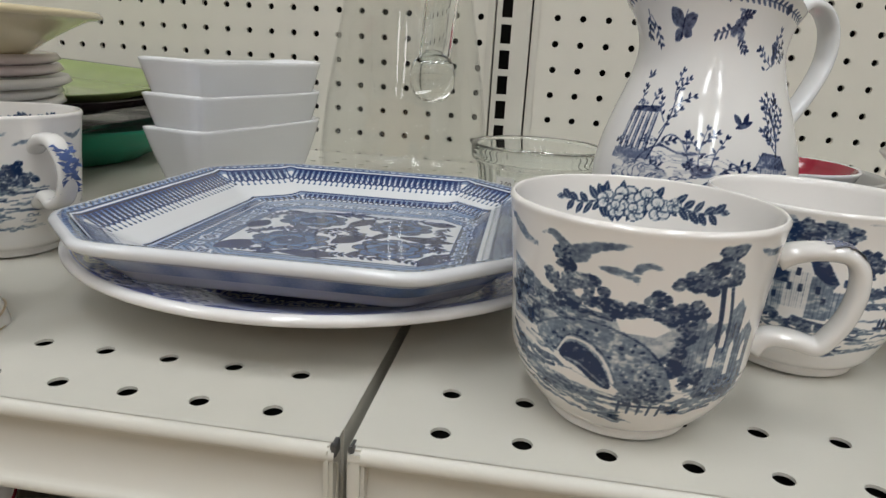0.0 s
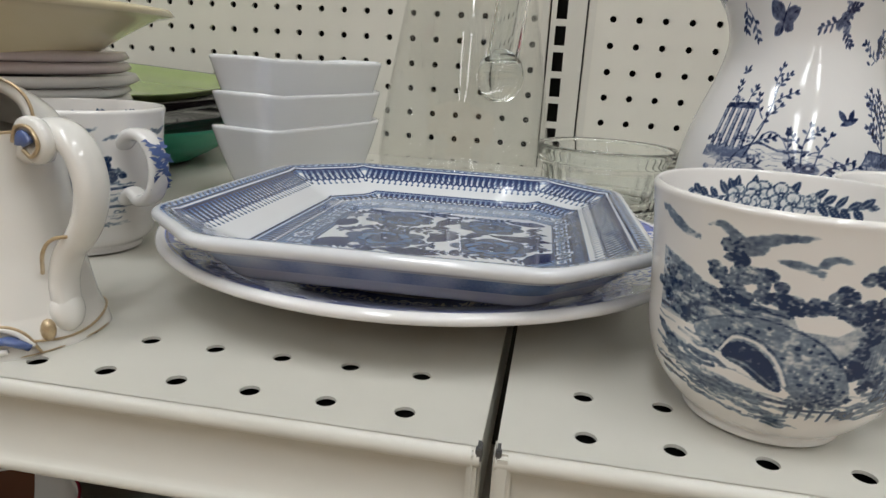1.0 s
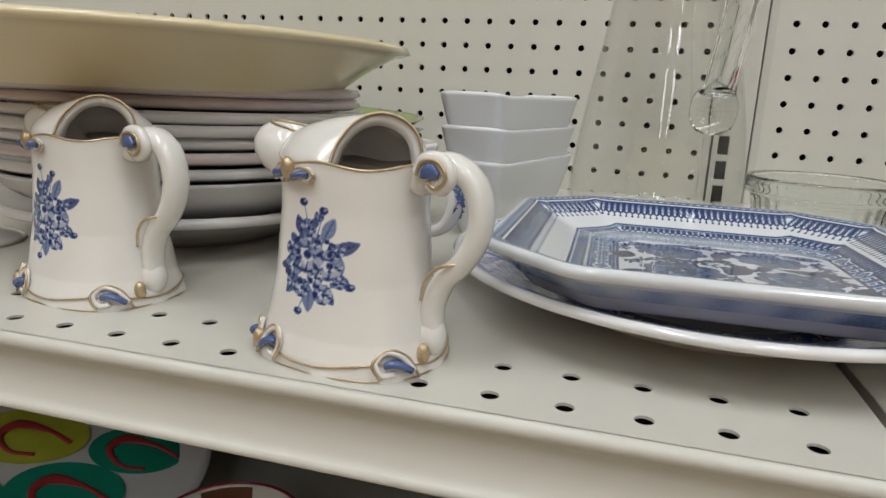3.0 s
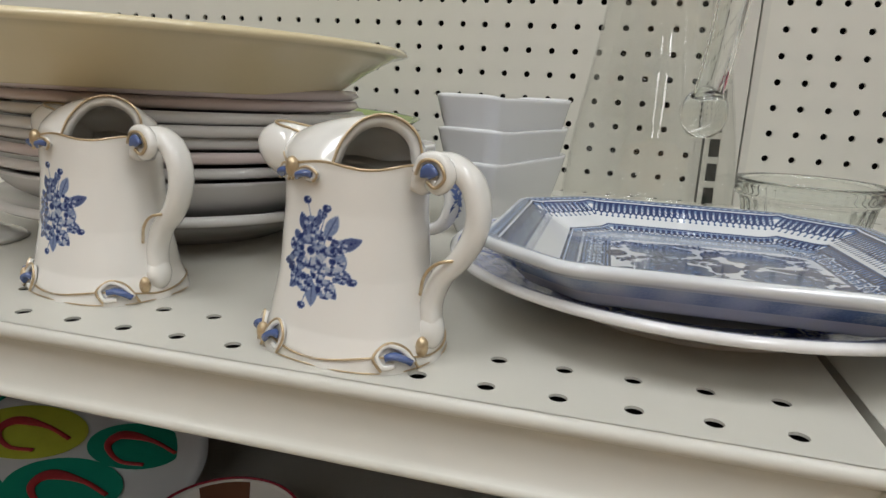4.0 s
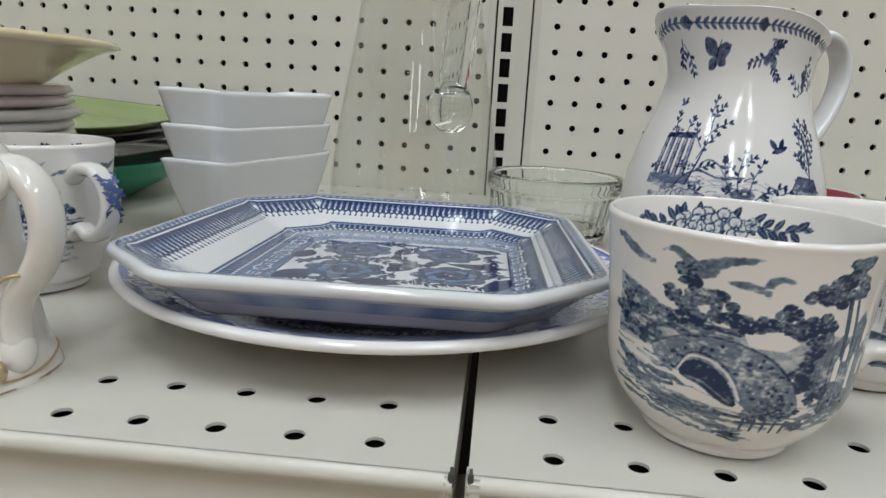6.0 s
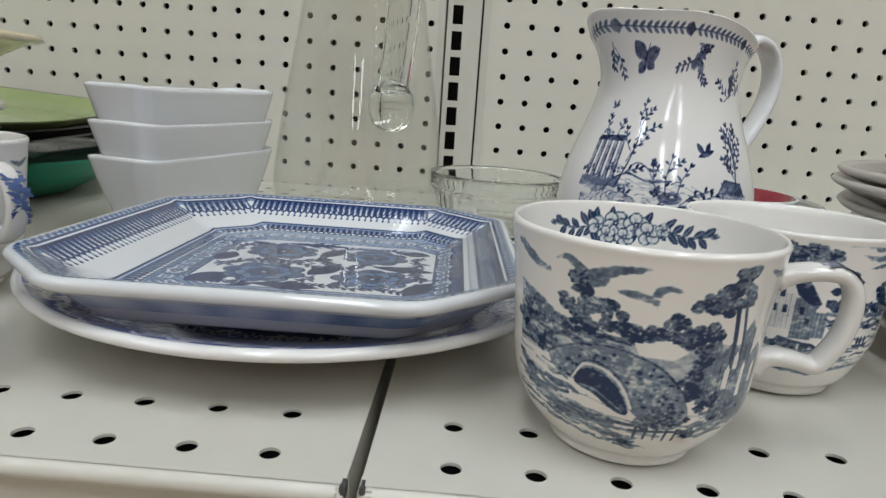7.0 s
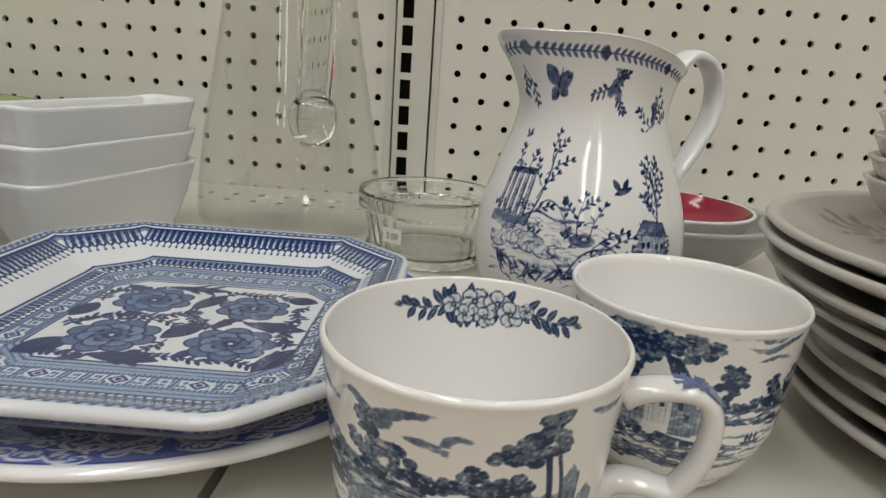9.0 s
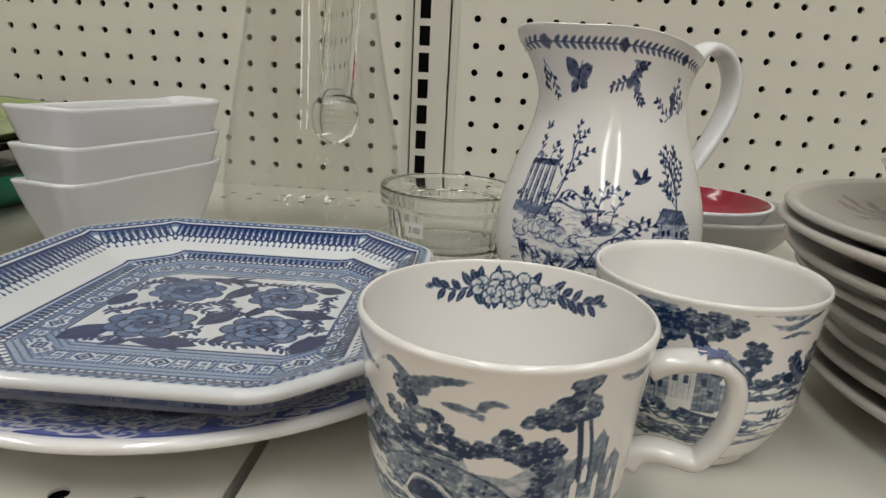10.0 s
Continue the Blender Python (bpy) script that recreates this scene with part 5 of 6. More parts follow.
def glass_dish(m):
    d = thing("glass_dish", m, "small fluted clear glass dish with a price label", "dish")
    prof = [(0.0005, 0.0006), (0.038, 0.0006), (0.0420, 0.0040), (0.0440, 0.0150), (0.0465, 0.0300), (0.0480, 0.0360), (0.0515, 0.0385), (0.0522, 0.0440), (0.0520, 0.0495), (0.0508, 0.0506), (0.0490, 0.0490), (0.0480, 0.0430), (0.0455, 0.0330), (0.0420, 0.0160), (0.0380, 0.0070), (0.0005, 0.0060)]
    P, pr, a = lathe(prof, 192, 110)
    z, r = P[:, :, 2], np.hypot(P[:, :, 0], P[:, :, 1])
    row = np.arange(len(pr))[:, None]
    half = int(np.argmax(pr[:, 1]))
    flute = 0.0011 * np.abs(np.cos(a * 16))[None] * ((z > 0.004) & (z < 0.037) & (row < half))
    k = 1 - flute / np.maximum(r, 1e-4)
    P[:, :, 0] *= k
    P[:, :, 1] *= k
    put("body", sheet("body", P), M_GLASS, d)
    # price label on the wall
    n = 8
    L = np.zeros((4, n, 3))
    for i, t in enumerate(np.linspace(-0.16, 0.16, n)):
        for j, zz in enumerate(np.linspace(0.0190, 0.0300, 4)):
            rr = 0.0453 + (zz - 0.019) * 0.11 + 0.0012
            L[j, i] = (rr * math.cos(t), rr * math.sin(t), zz)
    lab = put("price_label", sheet("price_label", L, False), M_PAPER, d, "white paper price label reading 3.00")
    lab.rotation_euler = (0, 0, radians(-118))
    txt = bpy.data.curves.new("price", "FONT")
    txt.body, txt.size, txt.align_x, txt.align_y = "3.00", 0.0058, "CENTER", "CENTER"
    tmp = new("price", txt)
    me = bpy.data.meshes.new_from_object(tmp.evaluated_get(bpy.context.evaluated_depsgraph_get()))
    bpy.data.objects.remove(tmp)
    me.transform(Matrix.Translation((0.0015, 0, 0)))
    t = put("price_figures", me, M_INK, d, "printed price 3.00", smooth=False)
    az = radians(-118)
    t.matrix_local = Matrix.Translation((0.0488 * math.cos(az), 0.0488 * math.sin(az), 0.0247)) @ Matrix.Rotation(az + math.pi / 2, 4, "Z") @ Matrix.Rotation(math.pi / 2 - 0.11, 4, "X")
    return d


glass_dish(pose(-0.0005, 0.5160, 0))


# ---- three nested rectangular bowls ----
def rounded_rect(hx, hy, rad, n):
    """n points round a rectangle with rounded corners."""
    pts = []
    for cx, cy, a0 in ((hx - rad, hy - rad, 0), (-hx + rad, hy - rad, 90), (-hx + rad, -hy + rad, 180), (hx - rad, -hy + rad, 270)):
        pts += [(cx + rad * math.cos(radians(a0 + t)), cy + rad * math.sin(radians(a0 + t))) for t in range(0, 91, 10)]
    pts = np.array(pts + pts[:1])
    s = np.r_[0, np.cumsum(np.linalg.norm(np.diff(pts, axis=0), axis=1))]
    q = np.linspace(0, s[-1], n, endpoint=False)
    return np.stack([np.interp(q, s, pts[:, k]) for k in range(2)], -1)


def rect_bowl(m):
    b = thing("rectangular_bowl", m, "white porcelain rectangular bowl in a nested stack of three", "bowl", "stacked white bowls")
    H = 0.0560
    prof = spline([(0.026, 0.0012), (0.0225, 0.0002), (0.0195, 0.0015), (0.0120, 0.0180), (0.0050, 0.0380), (0.0010, 0.0520), (0.0, H - 0.0012), (0.0012, H), (0.0038, H - 0.0006), (0.0060, H - 0.006), (0.0100, 0.0360), (0.0180, 0.0140), (0.0240, 0.0075), (0.034, 0.0060)], 60)
    n = 220
    P = np.zeros((len(prof), n, 3))
    for i, (inset, z) in enumerate(prof):
        o = rounded_rect(0.0765 - inset, 0.0245 - inset * 0.55, min(0.0095, 0.85 * (0.0245 - inset * 0.55)), n)
        sag = 0.0022 * np.clip(z / H, 0, 1) ** 2
        P[i, :, :2] = o
        P[i, :, 2] = z - sag * (1 - np.maximum(abs(o[:, 0]) / (0.0765 - inset), 0.75) ** 6)
    put("body", sheet("body", P, True, None, True, True), M_WHITE, b)
    return b


BOWL = Matrix.Translation((-0.2235, 0.4005, 0)) @ Matrix.Rotation(radians(75), 4, "Z") @ Matrix.Translation((0.0765, 0.0245, 0))
first = rect_bowl(BOWL)
for k, (dx, dy, dr) in enumerate(((0.001, -0.0005, 0.8), (0.0, 0.001, -0.6))):
    copy_thing(first, Matrix.Translation((dx, dy, 0.0226 * (k + 1))) @ BOWL @ Matrix.Rotation(radians(dr), 4, "Z"))


# ---- two gilded creamers ----
def creamer_print():
    """A bouquet of blue roses with leaves and buds."""
    rnd = random.Random(61)
    p = Print(130, 100, 4.0)

    def rose(x, y, r):
        p.blob(x, y, r * 1.05, r, 0.85, True)
        for k, (q, d) in enumerate(((0.88, 0.26), (0.60, 0.75), (0.50, 0.12), (0.24, 0.85))):
            p.blob(x + r * 0.12 * math.cos(2.1 * k), y + r * 0.14 * math.sin(2.1 * k), r * q, r * q * 0.92, d, True)
        for k in range(5):
            t = 1.25 * k + 0.4
            p.blob(x + r * 0.72 * math.cos(t), y + r * 0.72 * math.sin(t), r * 0.36, r * 0.28, rnd.uniform(0.22, 0.5), True)
            p.line([(x + r * 0.9 * math.cos(t + 0.6), y + r * 0.9 * math.sin(t + 0.6)), (x + r * 0.45 * math.cos(t + 0.9), y + r * 0.45 * math.sin(t + 0.9))], 0.6, 0.95)

    for x, y, L, w, ang, d in ((3, 52, 9, 4.4, 1.15, 0.42), (6, 49, 9, 4.2, 0.45, 0.70), (-4, 53, 7, 3.6, 1.9, 0.75), (-7, 43, 6, 3.2, 3.3, 0.8), (-1, 38, 9, 4.4, -1.5, 0.45), (3, 38, 7, 3.6, -0.8, 0.75), (-5, 39, 7, 3.4, -2.3, 0.65), (7, 42, 5, 2.6, -0.3, 0.8)):
        p.leaf(x, y, L, w, ang, d)
        p.line([(x, y), (x + 0.85 * L * math.cos(ang), y + 0.85 * L * math.sin(ang))], 0.35, 0.95)
    rose(-2.6, 47.5, 6.0), rose(5.2, 45.0, 4.8), rose(-7.2, 43.0, 3.4), rose(4.0, 35.6, 3.2), rose(-2.2, 56.0, 2.8), rose(-3.5, 36.5, 3.0)
    for x, y, r in ((0.5, 52.0, 2.6), (8.0, 50.2, 2.2), (-8.0, 48.5, 2.4), (1.0, 40.6, 2.6), (9.0, 40.0, 2.0), (-7.6, 38.0, 2.0), (1.5, 60.0, 1.6)):
        rose(x, y, r)
    for x, y, L, ang in ((-6, 51, 3.5, 2.5), (0, 56, 3.5, 1.5), (-8, 41, 3, -2.8)):
        p.leaf(x, y, L, 2.8, ang, rnd.uniform(0.5, 0.95))
    for _ in range(26):
        t, k = rnd.uniform(0, 6.28), rnd.uniform(5, 10.5)
        p.blob(k * 0.85 * math.cos(t), 46 + k * 1.1 * math.sin(t), rnd.uniform(0.6, 1.2), None, rnd.uniform(0.6, 0.95))
    for x, y in ((3, 62), (-4, 64), (12, 39), (-4, 29)):
        p.line([(x * 0.4, 46 + (y - 46) * 0.5), (x, y)], 0.35, 0.6)
        p.blob(x, y, 1.5, 1.2, 0.85), p.blob(x + 0.5, y + 0.3, 0.5, None, 0.3, True)
    return p


C_A0, C_B0, C_N = 0.0345, 0.0285, 2.45


def creamer_section(z, H=0.080):
    """Half width and half depth of the body at height z."""
    q = np.clip(z / H, 0, 1)
    f = np.interp(q, [0, 0.06, 0.15, 0.4, 0.7, 0.9, 1.0, 1.2], [1.07, 1.06, 0.985, 0.87, 0.805, 0.80, 0.83, 0.85])
    return C_A0 * f, C_B0 * f


def creamer_point(t, z, push=0.0):
    a, b = creamer_section(z)
    a, b = a + push, b + push
    c, s = np.cos(t), np.sin(t)
    k = (abs(c) ** C_N + abs(s) ** C_N) ** (-1 / C_N)
    return np.stack([a * k * c, b * k * s, z + 0 * t], -1)


def creamer_rim(t):
    """Height of the rim round the body, a little wavy."""
    d = (t + np.pi / 2 + np.pi) % (2 * np.pi) - np.pi
    return 0.0742 + 0.0009 * np.cos(d * 5)


def creamer(m):
    cr = thing("creamer", m, "white china creamer with blue roses, gilt edges and scroll handle", "creamer", "pair of creamers")
    nu, nv = 420, 190
    t = np.linspace(0, 2 * np.pi, nu, endpoint=False)
    rim = creamer_rim(t)
    P = np.zeros((nv, nu, 3))
    rows = np.linspace(0, 1, nv)
    mid = 0.60
    for i, q in enumerate(rows):
        if q < mid:
            k = q / mid
            z = k * rim
            base = np.exp(-(z / 0.0042) ** 2) * 0.0006 * (1 + 0.8 * np.cos(9 * t))
            P[i] = creamer_point(t, z, 0.0)
            P[i, :, :2] *= (1 + base / 0.035)[:, None]
        else:
            k = (q - mid) / (1 - mid)
            z = rim * (1 - k) + 0.008 * k
            P[i] = creamer_point(t, z, -0.0034 * min(1, k * 14))
            if k > 0.9:
                P[i, :, :2] *= 1 - ((k - 0.9) / 0.1) * 0.97
    # the spout swells from the left end
    lift = np.clip((P[:, :, 2] - 0.050) / 0.025, 0, 1) ** 1.5 * np.exp(-(((t - np.pi * 0.97 + np.pi) % (2 * np.pi) - np.pi) / 0.45) ** 2)[None]
    P[:, :, 0] -= 0.0085 * lift
    art = creamer_print()
    d = (t + np.pi / 2 + np.pi) % (2 * np.pi) - np.pi
    ink = np.zeros((nv, nu), np.float32)
    n_out = int(nv * mid)
    fx = np.where(abs(d) < 1.5, P[:n_out, :, 0] * 1000, 70)
    ink[:n_out] = art.at((fx + 1.5) / 1.28, (P[:n_out, :, 2] * 1000 - 40) / 1.12 + 46)
    put("body", sheet("body", P, True, ink), M_CREAMER, cr)
    # gilt lines: rim and foot
    ring = P[int(nv * mid)]
    for nm, c, w in (("rim_gilding", ring + (0, 0, 0.0002), 0.0011),):
        k = np.vstack([ring[::6], ring[:1]])
        put(nm, tube(nm, k, w, w, 220, 8), M_GOLD, cr, "worn gilt line")
    # the hood over the left half, open towards the front and the handle
    lip = ring[(np.round(((np.linspace(radians(-82), radians(-352), 80)) % (2 * np.pi)) / (2 * np.pi) * nu).astype(int)) % nu]
    arch = spline([(0.0040, -0.0218, 0.0742), (0.0052, -0.0180, 0.0820), (0.0088, -0.0120, 0.0890), (0.0140, -0.0055, 0.0915), (0.0205, -0.0010, 0.0895), (0.0255, 0.0012, 0.0840), (0.0280, 0.0012, 0.0745)], 80)
    H = []
    for thick in (0.0, 1.0):
        for k in np.linspace(0, 1, 22)[:: -1 if thick else 1]:
            q, w = 1 - math.cos(k * math.pi / 2), math.sin(k * math.pi / 2)
            row = lip + (arch - lip) * np.array((q, q, w))
            c = np.array((0.004, 0.0, 0.070))
            H.append(c + (row - c) * (1 - 0.20 * thick))
    put("hood", sheet("hood", np.array(H), False), M_CREAM, cr)
    put("hood_gilding", tube("hood_gilding", arch[::4] + (0, -0.0003, 0.0003), 0.0011, 0.0011, 80, 8), M_GOLD, cr, "worn gilt line")
    # the rounded lobe of the spout
    a = np.linspace(0, 2 * np.pi, 40, endpoint=False)
    S = [[(-0.031 - 0.0200 * math.sin(u) * abs(math.cos(v)) ** 0.9 * (1 if math.cos(v) > 0 else -0.55), 0.004 + 0.0125 * math.sin(u) * math.sin(v), 0.0735 - 0.0125 * math.cos(u) + 0.0035 * math.sin(u) * math.cos(v)) for v in a] for u in np.linspace(0.02, math.pi * 0.80, 24)]
    S += [[(-0.031 + (x + 0.031) * k, 0.004 + (y - 0.004) * k, 0.0735 + (zz - 0.0735) * k - dz) for x, y, zz in S[23]] for k, dz in ((0.90, 0.0), (0.6, 0.003), (0.02, 0.005))]
    put("spout", sheet("spout", np.array(S)), M_CREAM, cr)
    put("spout_gilding", tube("spout_gilding", np.array(S[23] + S[23][:1])[::2] + (0, 0, 0.0003), 0.0010, 0.0010, 80, 8), M_GOLD, cr, "worn gilt line")
    wave = lambda u, hi: np.array([creamer_point(np.array([x]), np.array([0.0045 + hi * math.sin(2.0 * (x + math.pi / 2)) ** 2]), 0.0008)[0] for x in u])
    put("foot_gilding", tube("foot_gilding", wave(np.linspace(-math.pi, math.pi, 120), 0.0030) - (0, 0, 0.0012), 0.0010, 0.0008, 300, 8), M_GOLD, cr, "worn gilt line")
    put("foot_line", tube("foot_line", wave(np.linspace(-math.pi, math.pi, 80), 0.0)[:, :] - (0, 0, 0.0040), 0.0006, 0.0006, 200, 8), M_GOLD, cr, "worn gilt line")

    # moulded scrolls with blue drops
    def scroll(t0, z0, dt, dz, big):
        q = np.array([creamer_point(np.array([t0 + dt * x]), np.array([z0 + dz * y]), 0.0015)[0] for x, y in ((0, 0), (0.35, 0.55), (0.8, 0.75), (1.1, 0.35), (0.95, -0.1), (0.6, -0.05))])
        put("scroll", tube("scroll", q, lambda k: big * (1.15 - 0.6 * k), lambda k: big * 0.8, 36, 10), M_CREAM, cr)
        c = np.array([creamer_point(np.array([t0 + dt * x]), np.array([z0 + dz * y]), 0.0022)[0] for x, y in ((0.1, -0.02), (0.35, 0.22), (0.62, 0.36), (0.9, 0.30))])
        put("blue_drop", tube("blue_drop", c, lambda k: 0.0008 + big * 1.9 * math.sin(math.pi * min(1, k * 0.9 + 0.08)), 0.0026, 24, 12), M_BLUE, cr, "blue enamel drop")
        e = np.array([creamer_point(np.array([t0 + dt * x]), np.array([z0 + dz * y]), 0.0022)[0] for x, y in ((-0.15, -0.30), (0.2, 0.55), (0.75, 0.85), (1.2, 0.35), (1.0, -0.25))])
        put("scroll_gilding", tube("scroll_gilding", e, 0.0011, 0.0011, 36, 8), M_GOLD, cr, "worn gilt line")

    h = -math.pi / 2
    scroll(h - 0.62, 0.0045, 0.26, 0.0110, 0.0026), scroll(h - 0.98, 0.0045, 0.20, 0.0100, 0.0024), scroll(h + 1.12, 0.0040, -0.36, 0.0090, 0.0026)
    scroll(h - 0.75, 0.0680, 0.24, 0.0055, 0.0022)
    scroll(h - 0.38, 0.0685, 0.30, 0.0045, 0.0024)
    for tt, zz in ((h - 0.70, 0.0060), (h - 0.46, 0.0715), (h + 1.28, 0.0080)):
        c = creamer_point(np.array([tt]), np.array([zz]), 0.0016)[0]
        bm = bmesh.new()
        bmesh.ops.create_icosphere(bm, subdivisions=2, radius=0.0032, matrix=Matrix.Translation(c) @ Matrix.Diagonal((0.8, 0.8, 1.3, 1)))
        part("gilt_boss", bm, M_GOLD, cr, "gilt boss", smooth=True)
    # scroll handle along +x
    hp = [(0.0270, 0.0660), (0.0320, 0.0735), (0.0400, 0.0755), (0.0485, 0.0700), (0.0520, 0.0600), (0.0505, 0.0500), (0.0455, 0.0410), (0.0390, 0.0340), (0.0350, 0.0240), (0.0350, 0.0140)]
    put("handle", tube("handle", [(x, 0.0, z) for x, z in hp], lambda k: 0.0090 - 0.001 * k, lambda k: 0.0130 - 0.003 * k, 60, 16, up=(0, 1, 0)), M_CREAM, cr)
    curl = [(0.0310, 0.0720), (0.0335, 0.0770), (0.0395, 0.0770), (0.0425, 0.0720), (0.0390, 0.0680), (0.0355, 0.0700)]
    put("handle_curl", tube("handle_curl", [(x, -0.0070, z) for x, z in curl], 0.0060, 0.0050, 36, 12, up=(0, 1, 0)), M_CREAM, cr)
    put("curl_gilding", tube("curl_gilding", [(x, -0.0100, z) for x, z in curl], 0.0013, 0.0013, 36, 8, up=(0, 1, 0)), M_GOLD, cr, "worn gilt line")
    put("blue_drop", tube("blue_drop", [(0.0335, -0.0102, 0.0715), (0.0360, -0.0104, 0.0735), (0.0400, -0.0104, 0.0730)], lambda k: 0.001 + 0.0048 * math.sin(math.pi * k), 0.002, 20, 10, up=(0, 1, 0)), M_BLUE, cr, "blue enamel drop")
    put("handle_gilding", tube("handle_gilding", [(0.0330, -0.0064, 0.0270), (0.0350, -0.0070, 0.0350), (0.0405, -0.0068, 0.0405), (0.0485, -0.0035, 0.0420)], 0.0013, 0.0013, 30, 8, up=(0, 1, 0)), M_GOLD, cr, "worn gilt line")
    bm = bmesh.new()
    bmesh.ops.create_uvsphere(bm, u_segments=20, v_segments=14, radius=0.0068, matrix=Matrix.Translation((0.0345, 0, 0.0120)) @ Matrix.Diagonal((0.85, 0.9, 1.2, 1)))
    part("handle_foot", bm, M_CREAM, cr, smooth=True)
    return cr


first = creamer(pose(-0.2385, 0.2030, 0, 0, 0, -12))
copy_thing(first, pose(-0.3780, 0.2260, 0, 0, 0, -12))


# ---- plates under the large oval platter ----
def stacked(x, y, R, rims, mats, label, group, jitter=0.003, seed=5, foot=0.55, lean=0.0, deep=0.014):
    rnd = random.Random(seed)
    for k, (z, mt) in enumerate(zip(rims, mats)):
        j = jitter if k else 0
        round_plate("stacked_plate", pose(x + rnd.uniform(-j, j), y + rnd.uniform(-j, j), max(0.0, z - deep) if k else 0.0, lean * rnd.uniform(-1, 1), lean * rnd.uniform(-1, 1), rnd.uniform(0, 90)), R * rnd.uniform(0.985, 1.01), deep if k else max(deep, z), label, mt, None, 0, 140, 44, 0.0056, group, foot=foot)


stacked(-0.4330, 0.3660, 0.1200, [0.0275, 0.0535, 0.0625, 0.0700, 0.0770, 0.0840, 0.0915, 0.0985], [M_PALE, M_PALE, M_MAUVE, M_PALE, M_PALE, M_PALE, M_MAUVE, M_MAUVE], "glazed dinner plate in a tall stack", "tall plate stack", deep=0.015)


def oval_platter(m):
    o = thing("oval_platter", m, "large olive yellow oval platter on a plate stack", "platter")
    prof = [(0.0005, 0.002), (0.62, 0.002), (0.66, 0.0005), (0.69, 0.003), (0.80, 0.0150), (0.93, 0.0260), (0.985, 0.0275), (1.0, 0.0298), (0.985, 0.0322), (0.93, 0.0305), (0.78, 0.0200), (0.66, 0.0080), (0.40, 0.0062), (0.0005, 0.006)]
    pr = spline(np.array(prof) * (0.15, 1), 70)
    a = np.linspace(0, 2 * np.pi, 160, endpoint=False)
    r = pr[:, :1] / 0.15
    P = np.stack([r * 0.161 * np.cos(a), r * 0.125 * np.sin(a), np.repeat(pr[:, 1:], 160, 1)], -1)
    put("body", sheet("body", P), M_YEL, o)
    return o


oval_platter(pose(-0.4150, 0.3240, 0.0938, 0, 0, 57))

# ---- the green and black pile behind ----
def deep_dish(name, m, R, H, mt, label, cat, square=0.0):
    d = thing(name, m, label, cat)
    prof = [(0.0005, 0.002), (R * 0.55, 0.002), (R * 0.60, 0.0004), (R * 0.64, 0.002), (R * 0.88, H * 0.5), (R * 0.985, H * 0.93), (R, H - 0.0010), (R - 0.0012, H), (R - 0.004, H - 0.001), (R * 0.86, H * 0.55), (R * 0.62, 0.007), (0.0005, 0.006)]
    P, pr, a = lathe(prof, 120, 56)
    if square:
        k = (np.abs(np.cos(a)) ** square + np.abs(np.sin(a)) ** square) ** (-1 / square)
        P[:, :, :2] *= k[None, :, None]
    put("body", sheet("body", P), mt, d)
    return d


deep_dish("soup_bowl", pose(-0.4330, 0.3660, 0.0170), 0.1180, 0.0295, M_PALE, "pale grey soup bowl low in the plate stack", "bowl")
GX, GY = -0.452, 0.560
deep_dish("green_bowl", pose(GX, GY, 0), 0.118, 0.036, M_GREEN, "emerald green bowl under dark plates", "bowl")
deep_dish("dark_plate", pose(GX - 0.004, GY - 0.004, 0.0300), 0.116, 0.016, M_BLACK, "black plum square plate in a pile", "plate", 5.0)
deep_dish("dark_plate", pose(GX - 0.010, GY, 0.0440), 0.118, 0.018, M_BLACK, "black plum square plate in a pile", "plate", 5.0)
deep_dish("lime_platter", pose(GX - 0.016, GY + 0.004, 0.0560, 2.0, 3.5, 0), 0.124, 0.022, M_LIME, "lime green platter lying askew on dark plates", "platter", 4.0)

# ---- red bowl in a grey casserole ----
deep_dish("grey_casserole", pose(0.187, 0.567, 0), 0.0830, 0.0400, M_GREY, "grey stoneware casserole holding a red bowl", "casserole")
rb = thing("red_bowl", pose(0.187, 0.567, 0.0180), "white bowl glazed crimson inside", "bowl")
P, pr, a = lathe([(0.0005, 0.001), (0.034, 0.001), (0.040, 0.002), (0.0560, 0.0130), (0.0630, 0.0245), (0.0636, 0.0260), (0.0622, 0.0268), (0.0608, 0.0262)], 110, 40)
put("body", sheet("body", P), M_WHITE, rb)
P, pr, a = lathe([(0.0608, 0.0262), (0.0590, 0.0230), (0.0520, 0.0120), (0.036, 0.0048), (0.0005, 0.004)], 110, 30)
put("lining", sheet("lining", P), M_RED, rb, "crimson glazed inside")

# ---- grey plates with a wheat sprig, and small saucers on top ----
def wheat(R):
    p = Print(2 * R * 1000, 2 * R * 1000, 2.0)
    c = R * 1000
    for ang, L in ((1.75, 30), (2.15, 34), (2.55, 32), (3.0, 26), (-2.6, 24), (1.2, 20)):
        p.line([(-40, c + 55), (-40 + L * 0.6 * math.cos(ang), c + 55 + L * 0.6 * math.sin(ang))], 0.8, 0.75)
        for k in range(3):
            p.leaf(-40 + L * (0.25 + 0.2 * k) * math.cos(ang), c + 55 + L * (0.25 + 0.2 * k) * math.sin(ang), L * 0.5, 2.8, ang + (k - 1) * 0.22, 0.85)
    return p


SX, SY, SR = 0.2710, 0.3000, 0.1180


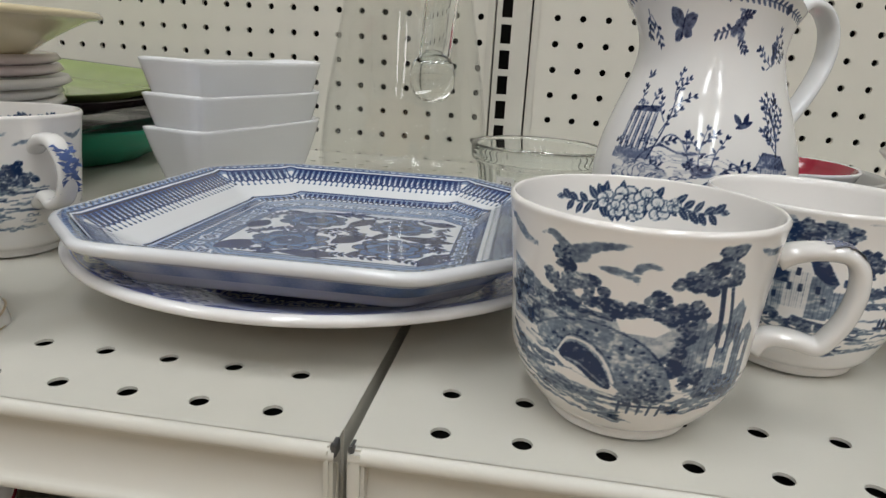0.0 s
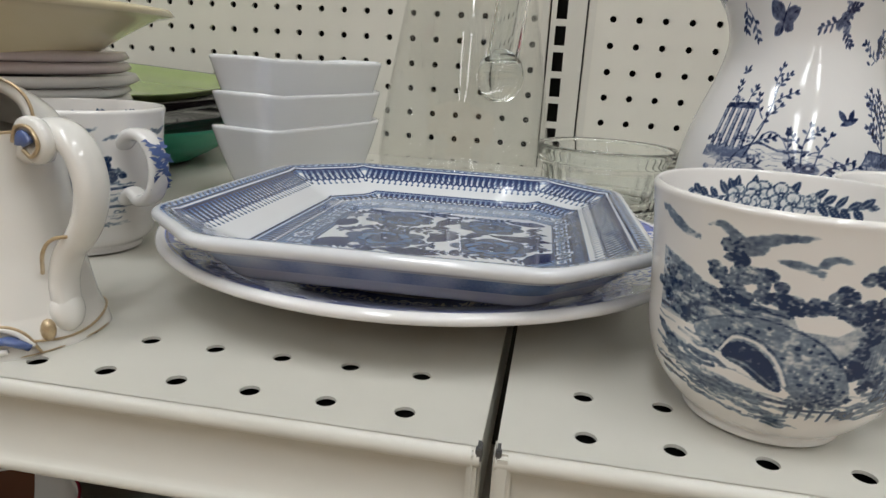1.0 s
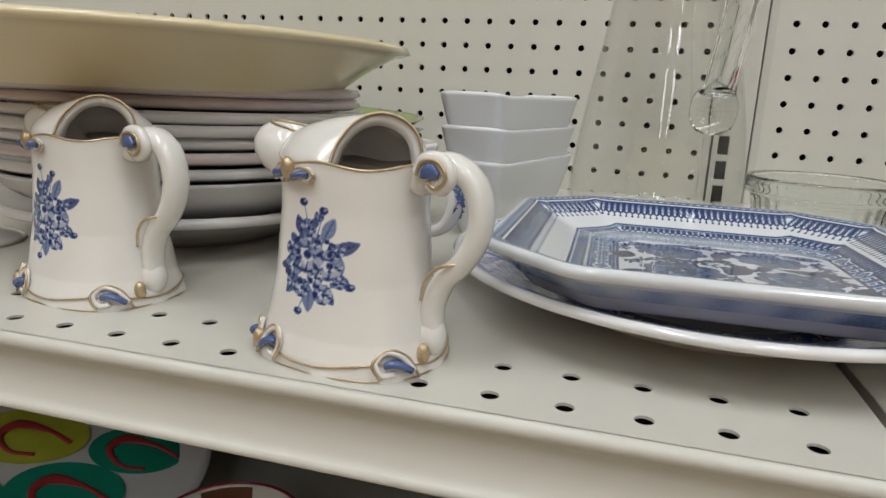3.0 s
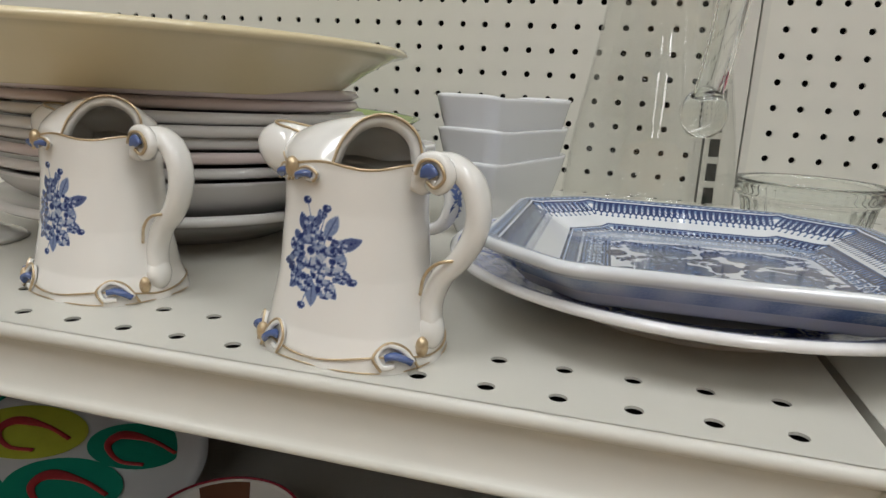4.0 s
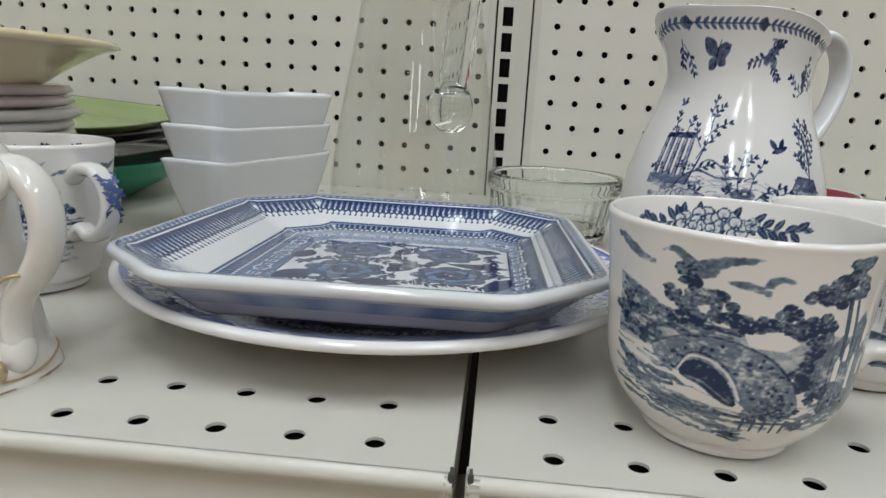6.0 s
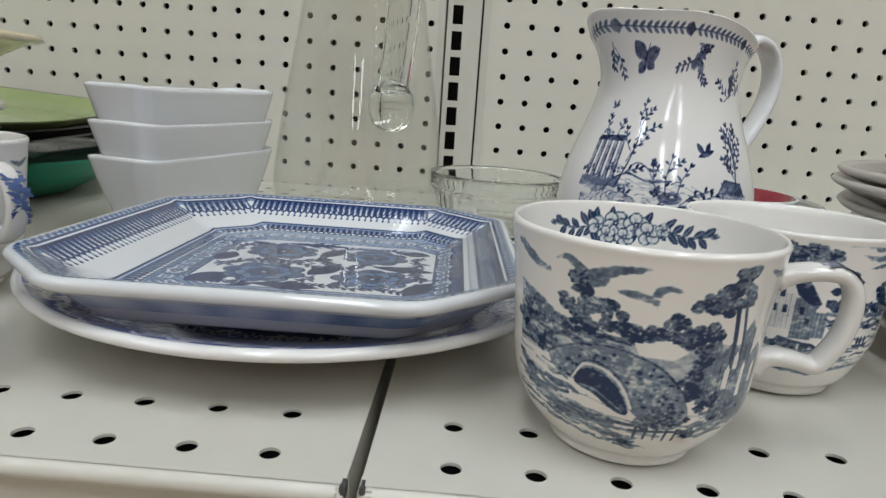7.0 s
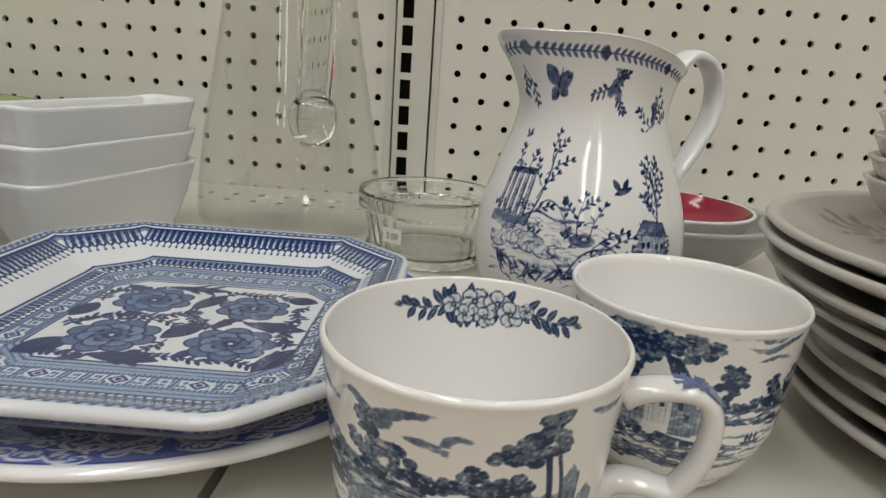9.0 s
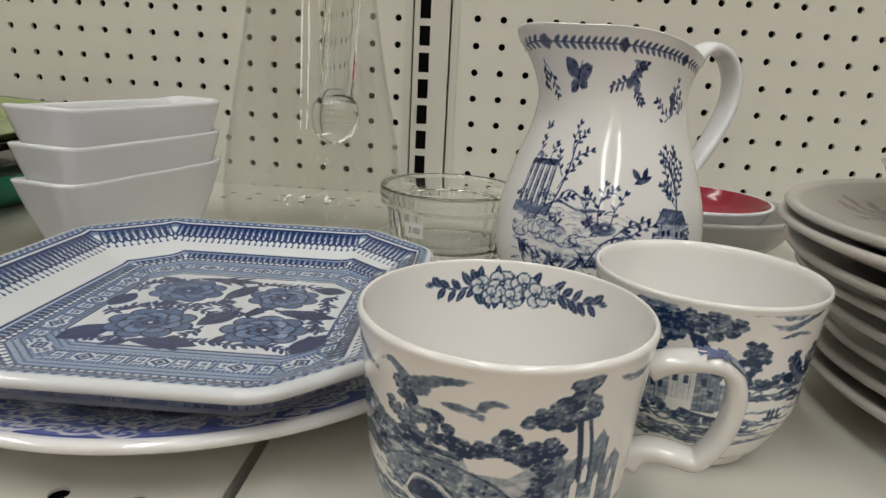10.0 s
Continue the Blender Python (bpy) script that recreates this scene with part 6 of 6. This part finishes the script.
def sprig_plate(m, R, label, H=0.0200):
    pl = thing("sprig_plate", m, label, "plate", "grey plate stack")
    prof = [(0.0005, 0.003), (R * 0.55, 0.003), (R * 0.57, 0.0002), (R * 0.60, 0.0004), (R * 0.64, 0.004), (R * 0.86, H * 0.55), (R - 0.003, H - 0.0040), (R, H - 0.0020), (R - 0.0010, H - 0.0002), (R - 0.0035, H), (R * 0.84, H * 0.72), (R * 0.66, 0.0085), (0.0005, 0.0075)]
    P, pr, a = lathe(prof, 200, 90)
    top = int(np.argmax(pr[:, 0]))
    art = wheat(R)
    ink = np.zeros(P.shape[:2], np.float32)
    ink[top + 3:] = np.maximum(0.30, art.at(P[top + 3:, :, 0] * 1000, P[top + 3:, :, 1] * 1000 + R * 1000))
    put("body", sheet("body", P, True, ink), M_STONE, pl)
    return pl


rnd = random.Random(77)
for k, (z, dx, dy) in enumerate(((0.0200, 0.020, 0.000), (0.0300, 0.022, 0.002), (0.0390, 0.024, -0.002), (0.0530, 0.020, 0.001), (0.0640, 0.012, 0.002), (0.0780, 0.004, 0.0), (0.0880, 0.000, 0.002), (0.0970, 0.003, 0.003))):
    sprig_plate(pose(SX + dx, SY + dy, (z - 0.020) * 0.885, rnd.uniform(-0.8, 0.8) if k else 0, rnd.uniform(-0.8, 0.8) if k else 0, rnd.uniform(-8, 8)), SR, "grey stoneware plate with a brown wheat sprig, in a stack")
for k in range(5):
    deep_dish("small_bowl", pose(SX - 0.006, SY + 0.030, 0.0785 + 0.0095 * k), 0.062, 0.026, M_STONE_EDGE, "small pale grey bowl in a nest on plates", "bowl")

# ---- things on the lower shelf ----
def dotted_tray(m):
    t = thing("dotted_tray", m, "white oval tray printed with green discs and red sprigs", "tray")
    a = np.linspace(0, 2 * np.pi, 90, endpoint=False)
    pr = spline([(0.0005, 0.0), (0.70, 0.0), (0.93, 0.006), (1.0, 0.010), (0.985, 0.0125), (0.92, 0.0085), (0.70, 0.0030), (0.0005, 0.0030)], 40)
    P = np.stack([pr[:, :1] * 0.165 * np.cos(a), pr[:, :1] * 0.125 * np.sin(a), np.repeat(pr[:, 1:], 90, 1)], -1)
    put("body", sheet("body", P), M_WHITE, t)
    for i, (x, y, rr) in enumerate(((0.012, 0.022, 0.040), (0.100, 0.016, 0.034), (0.060, -0.034, 0.038), (-0.020, -0.050, 0.037), (-0.085, -0.010, 0.038), (-0.060, 0.066, 0.034))):
        bm = bmesh.new()
        bmesh.ops.create_circle(bm, cap_ends=True, segments=36, radius=rr, matrix=Matrix.Translation((x, y, 0.0046 + 0.0001 * i)) @ Matrix.Diagonal((1.15, 0.8, 1, 1)))
        part("disc", bm, M_DOT2 if i in (0, 4) else M_DOT, t)
        hook = [(x + 0.034, y - 0.006, 0.0058), (x + 0.012, y + 0.006, 0.0058), (x - 0.014, y + 0.010, 0.0058), (x - 0.022, y - 0.004, 0.0058), (x - 0.008, y - 0.020, 0.0058), (x + 0.012, y - 0.022, 0.0058)]
        put("sprig", tube("sprig", hook, lambda k: 0.0040 + 0.0065 * math.exp(-((k - 0.45) / 0.16) ** 2), 0.0012, 40, 8), M_REDP, t)
    return t


dotted_tray(pose(-0.605, 0.345, -0.205, 14, 8, 24))
tw = thing("bowl", pose(-0.3750, 0.3100, LOW), "cream bowl with a dark red rim and brown bands", "bowl")
P, pr, a = lathe([(0.0005, 0.0), (0.026, 0.0), (0.029, 0.004), (0.041, 0.030), (0.050, 0.062), (0.0525, 0.078), (0.0515, 0.0795), (0.0500, 0.078), (0.046, 0.058), (0.036, 0.026), (0.020, 0.008), (0.0005, 0.007)], 96, 50)
put("body", sheet("body", P), M_CREAM, tw)
put("rim", tube("rim", [(0.0515 * math.cos(x), 0.0515 * math.sin(x), 0.0797) for x in np.linspace(0, 2 * math.pi, 50)], 0.0022, 0.0018, 100, 8), M_RED, tw, "dark red rim")
for a0 in (1.75, 3.3, 4.9):
    band = [[(rr * math.cos(x), rr * math.sin(x), zz) for x in np.linspace(a0, a0 + 0.75, 14)] for rr, zz in ((0.0497, 0.0775), (0.0478, 0.0670), (0.0455, 0.0580), (0.0410, 0.0440), (0.0350, 0.0270))]
    put("band", sheet("band", np.array(band), False), M_BROWN, tw, "brown painted band")
# added panel whose near-black colour is the shade deep in the lower shelf
tagged(part("shelf_shade", box_bm(-1.30, 0.60, LOW, 1.10, 0.62, -0.034), M_SHADE), "near-black panel standing in for shade at the back of the lower shelf", "panel", kind="structure")

# ---- a ribbed dish leaning by the plate stack ----
rd = thing("ribbed_dish", pose(-0.522, 0.268, 0.0), "cream ribbed dish on a tall foot beside plates", "dish")
P, pr, a = lathe([(0.0005, 0.0), (0.030, 0.0), (0.034, 0.002), (0.016, 0.012), (0.012, 0.040), (0.016, 0.070), (0.036, 0.086), (0.048, 0.099), (0.0485, 0.1005), (0.0465, 0.1005), (0.034, 0.090), (0.0005, 0.076)], 160, 70)
k = 1 + 0.028 * np.cos(a * 20)[None] * (P[:, :, 2] > 0.068)
P[:, :, 0] *= k
P[:, :, 1] *= k
put("body", sheet("body", P), M_CREAM, rd)
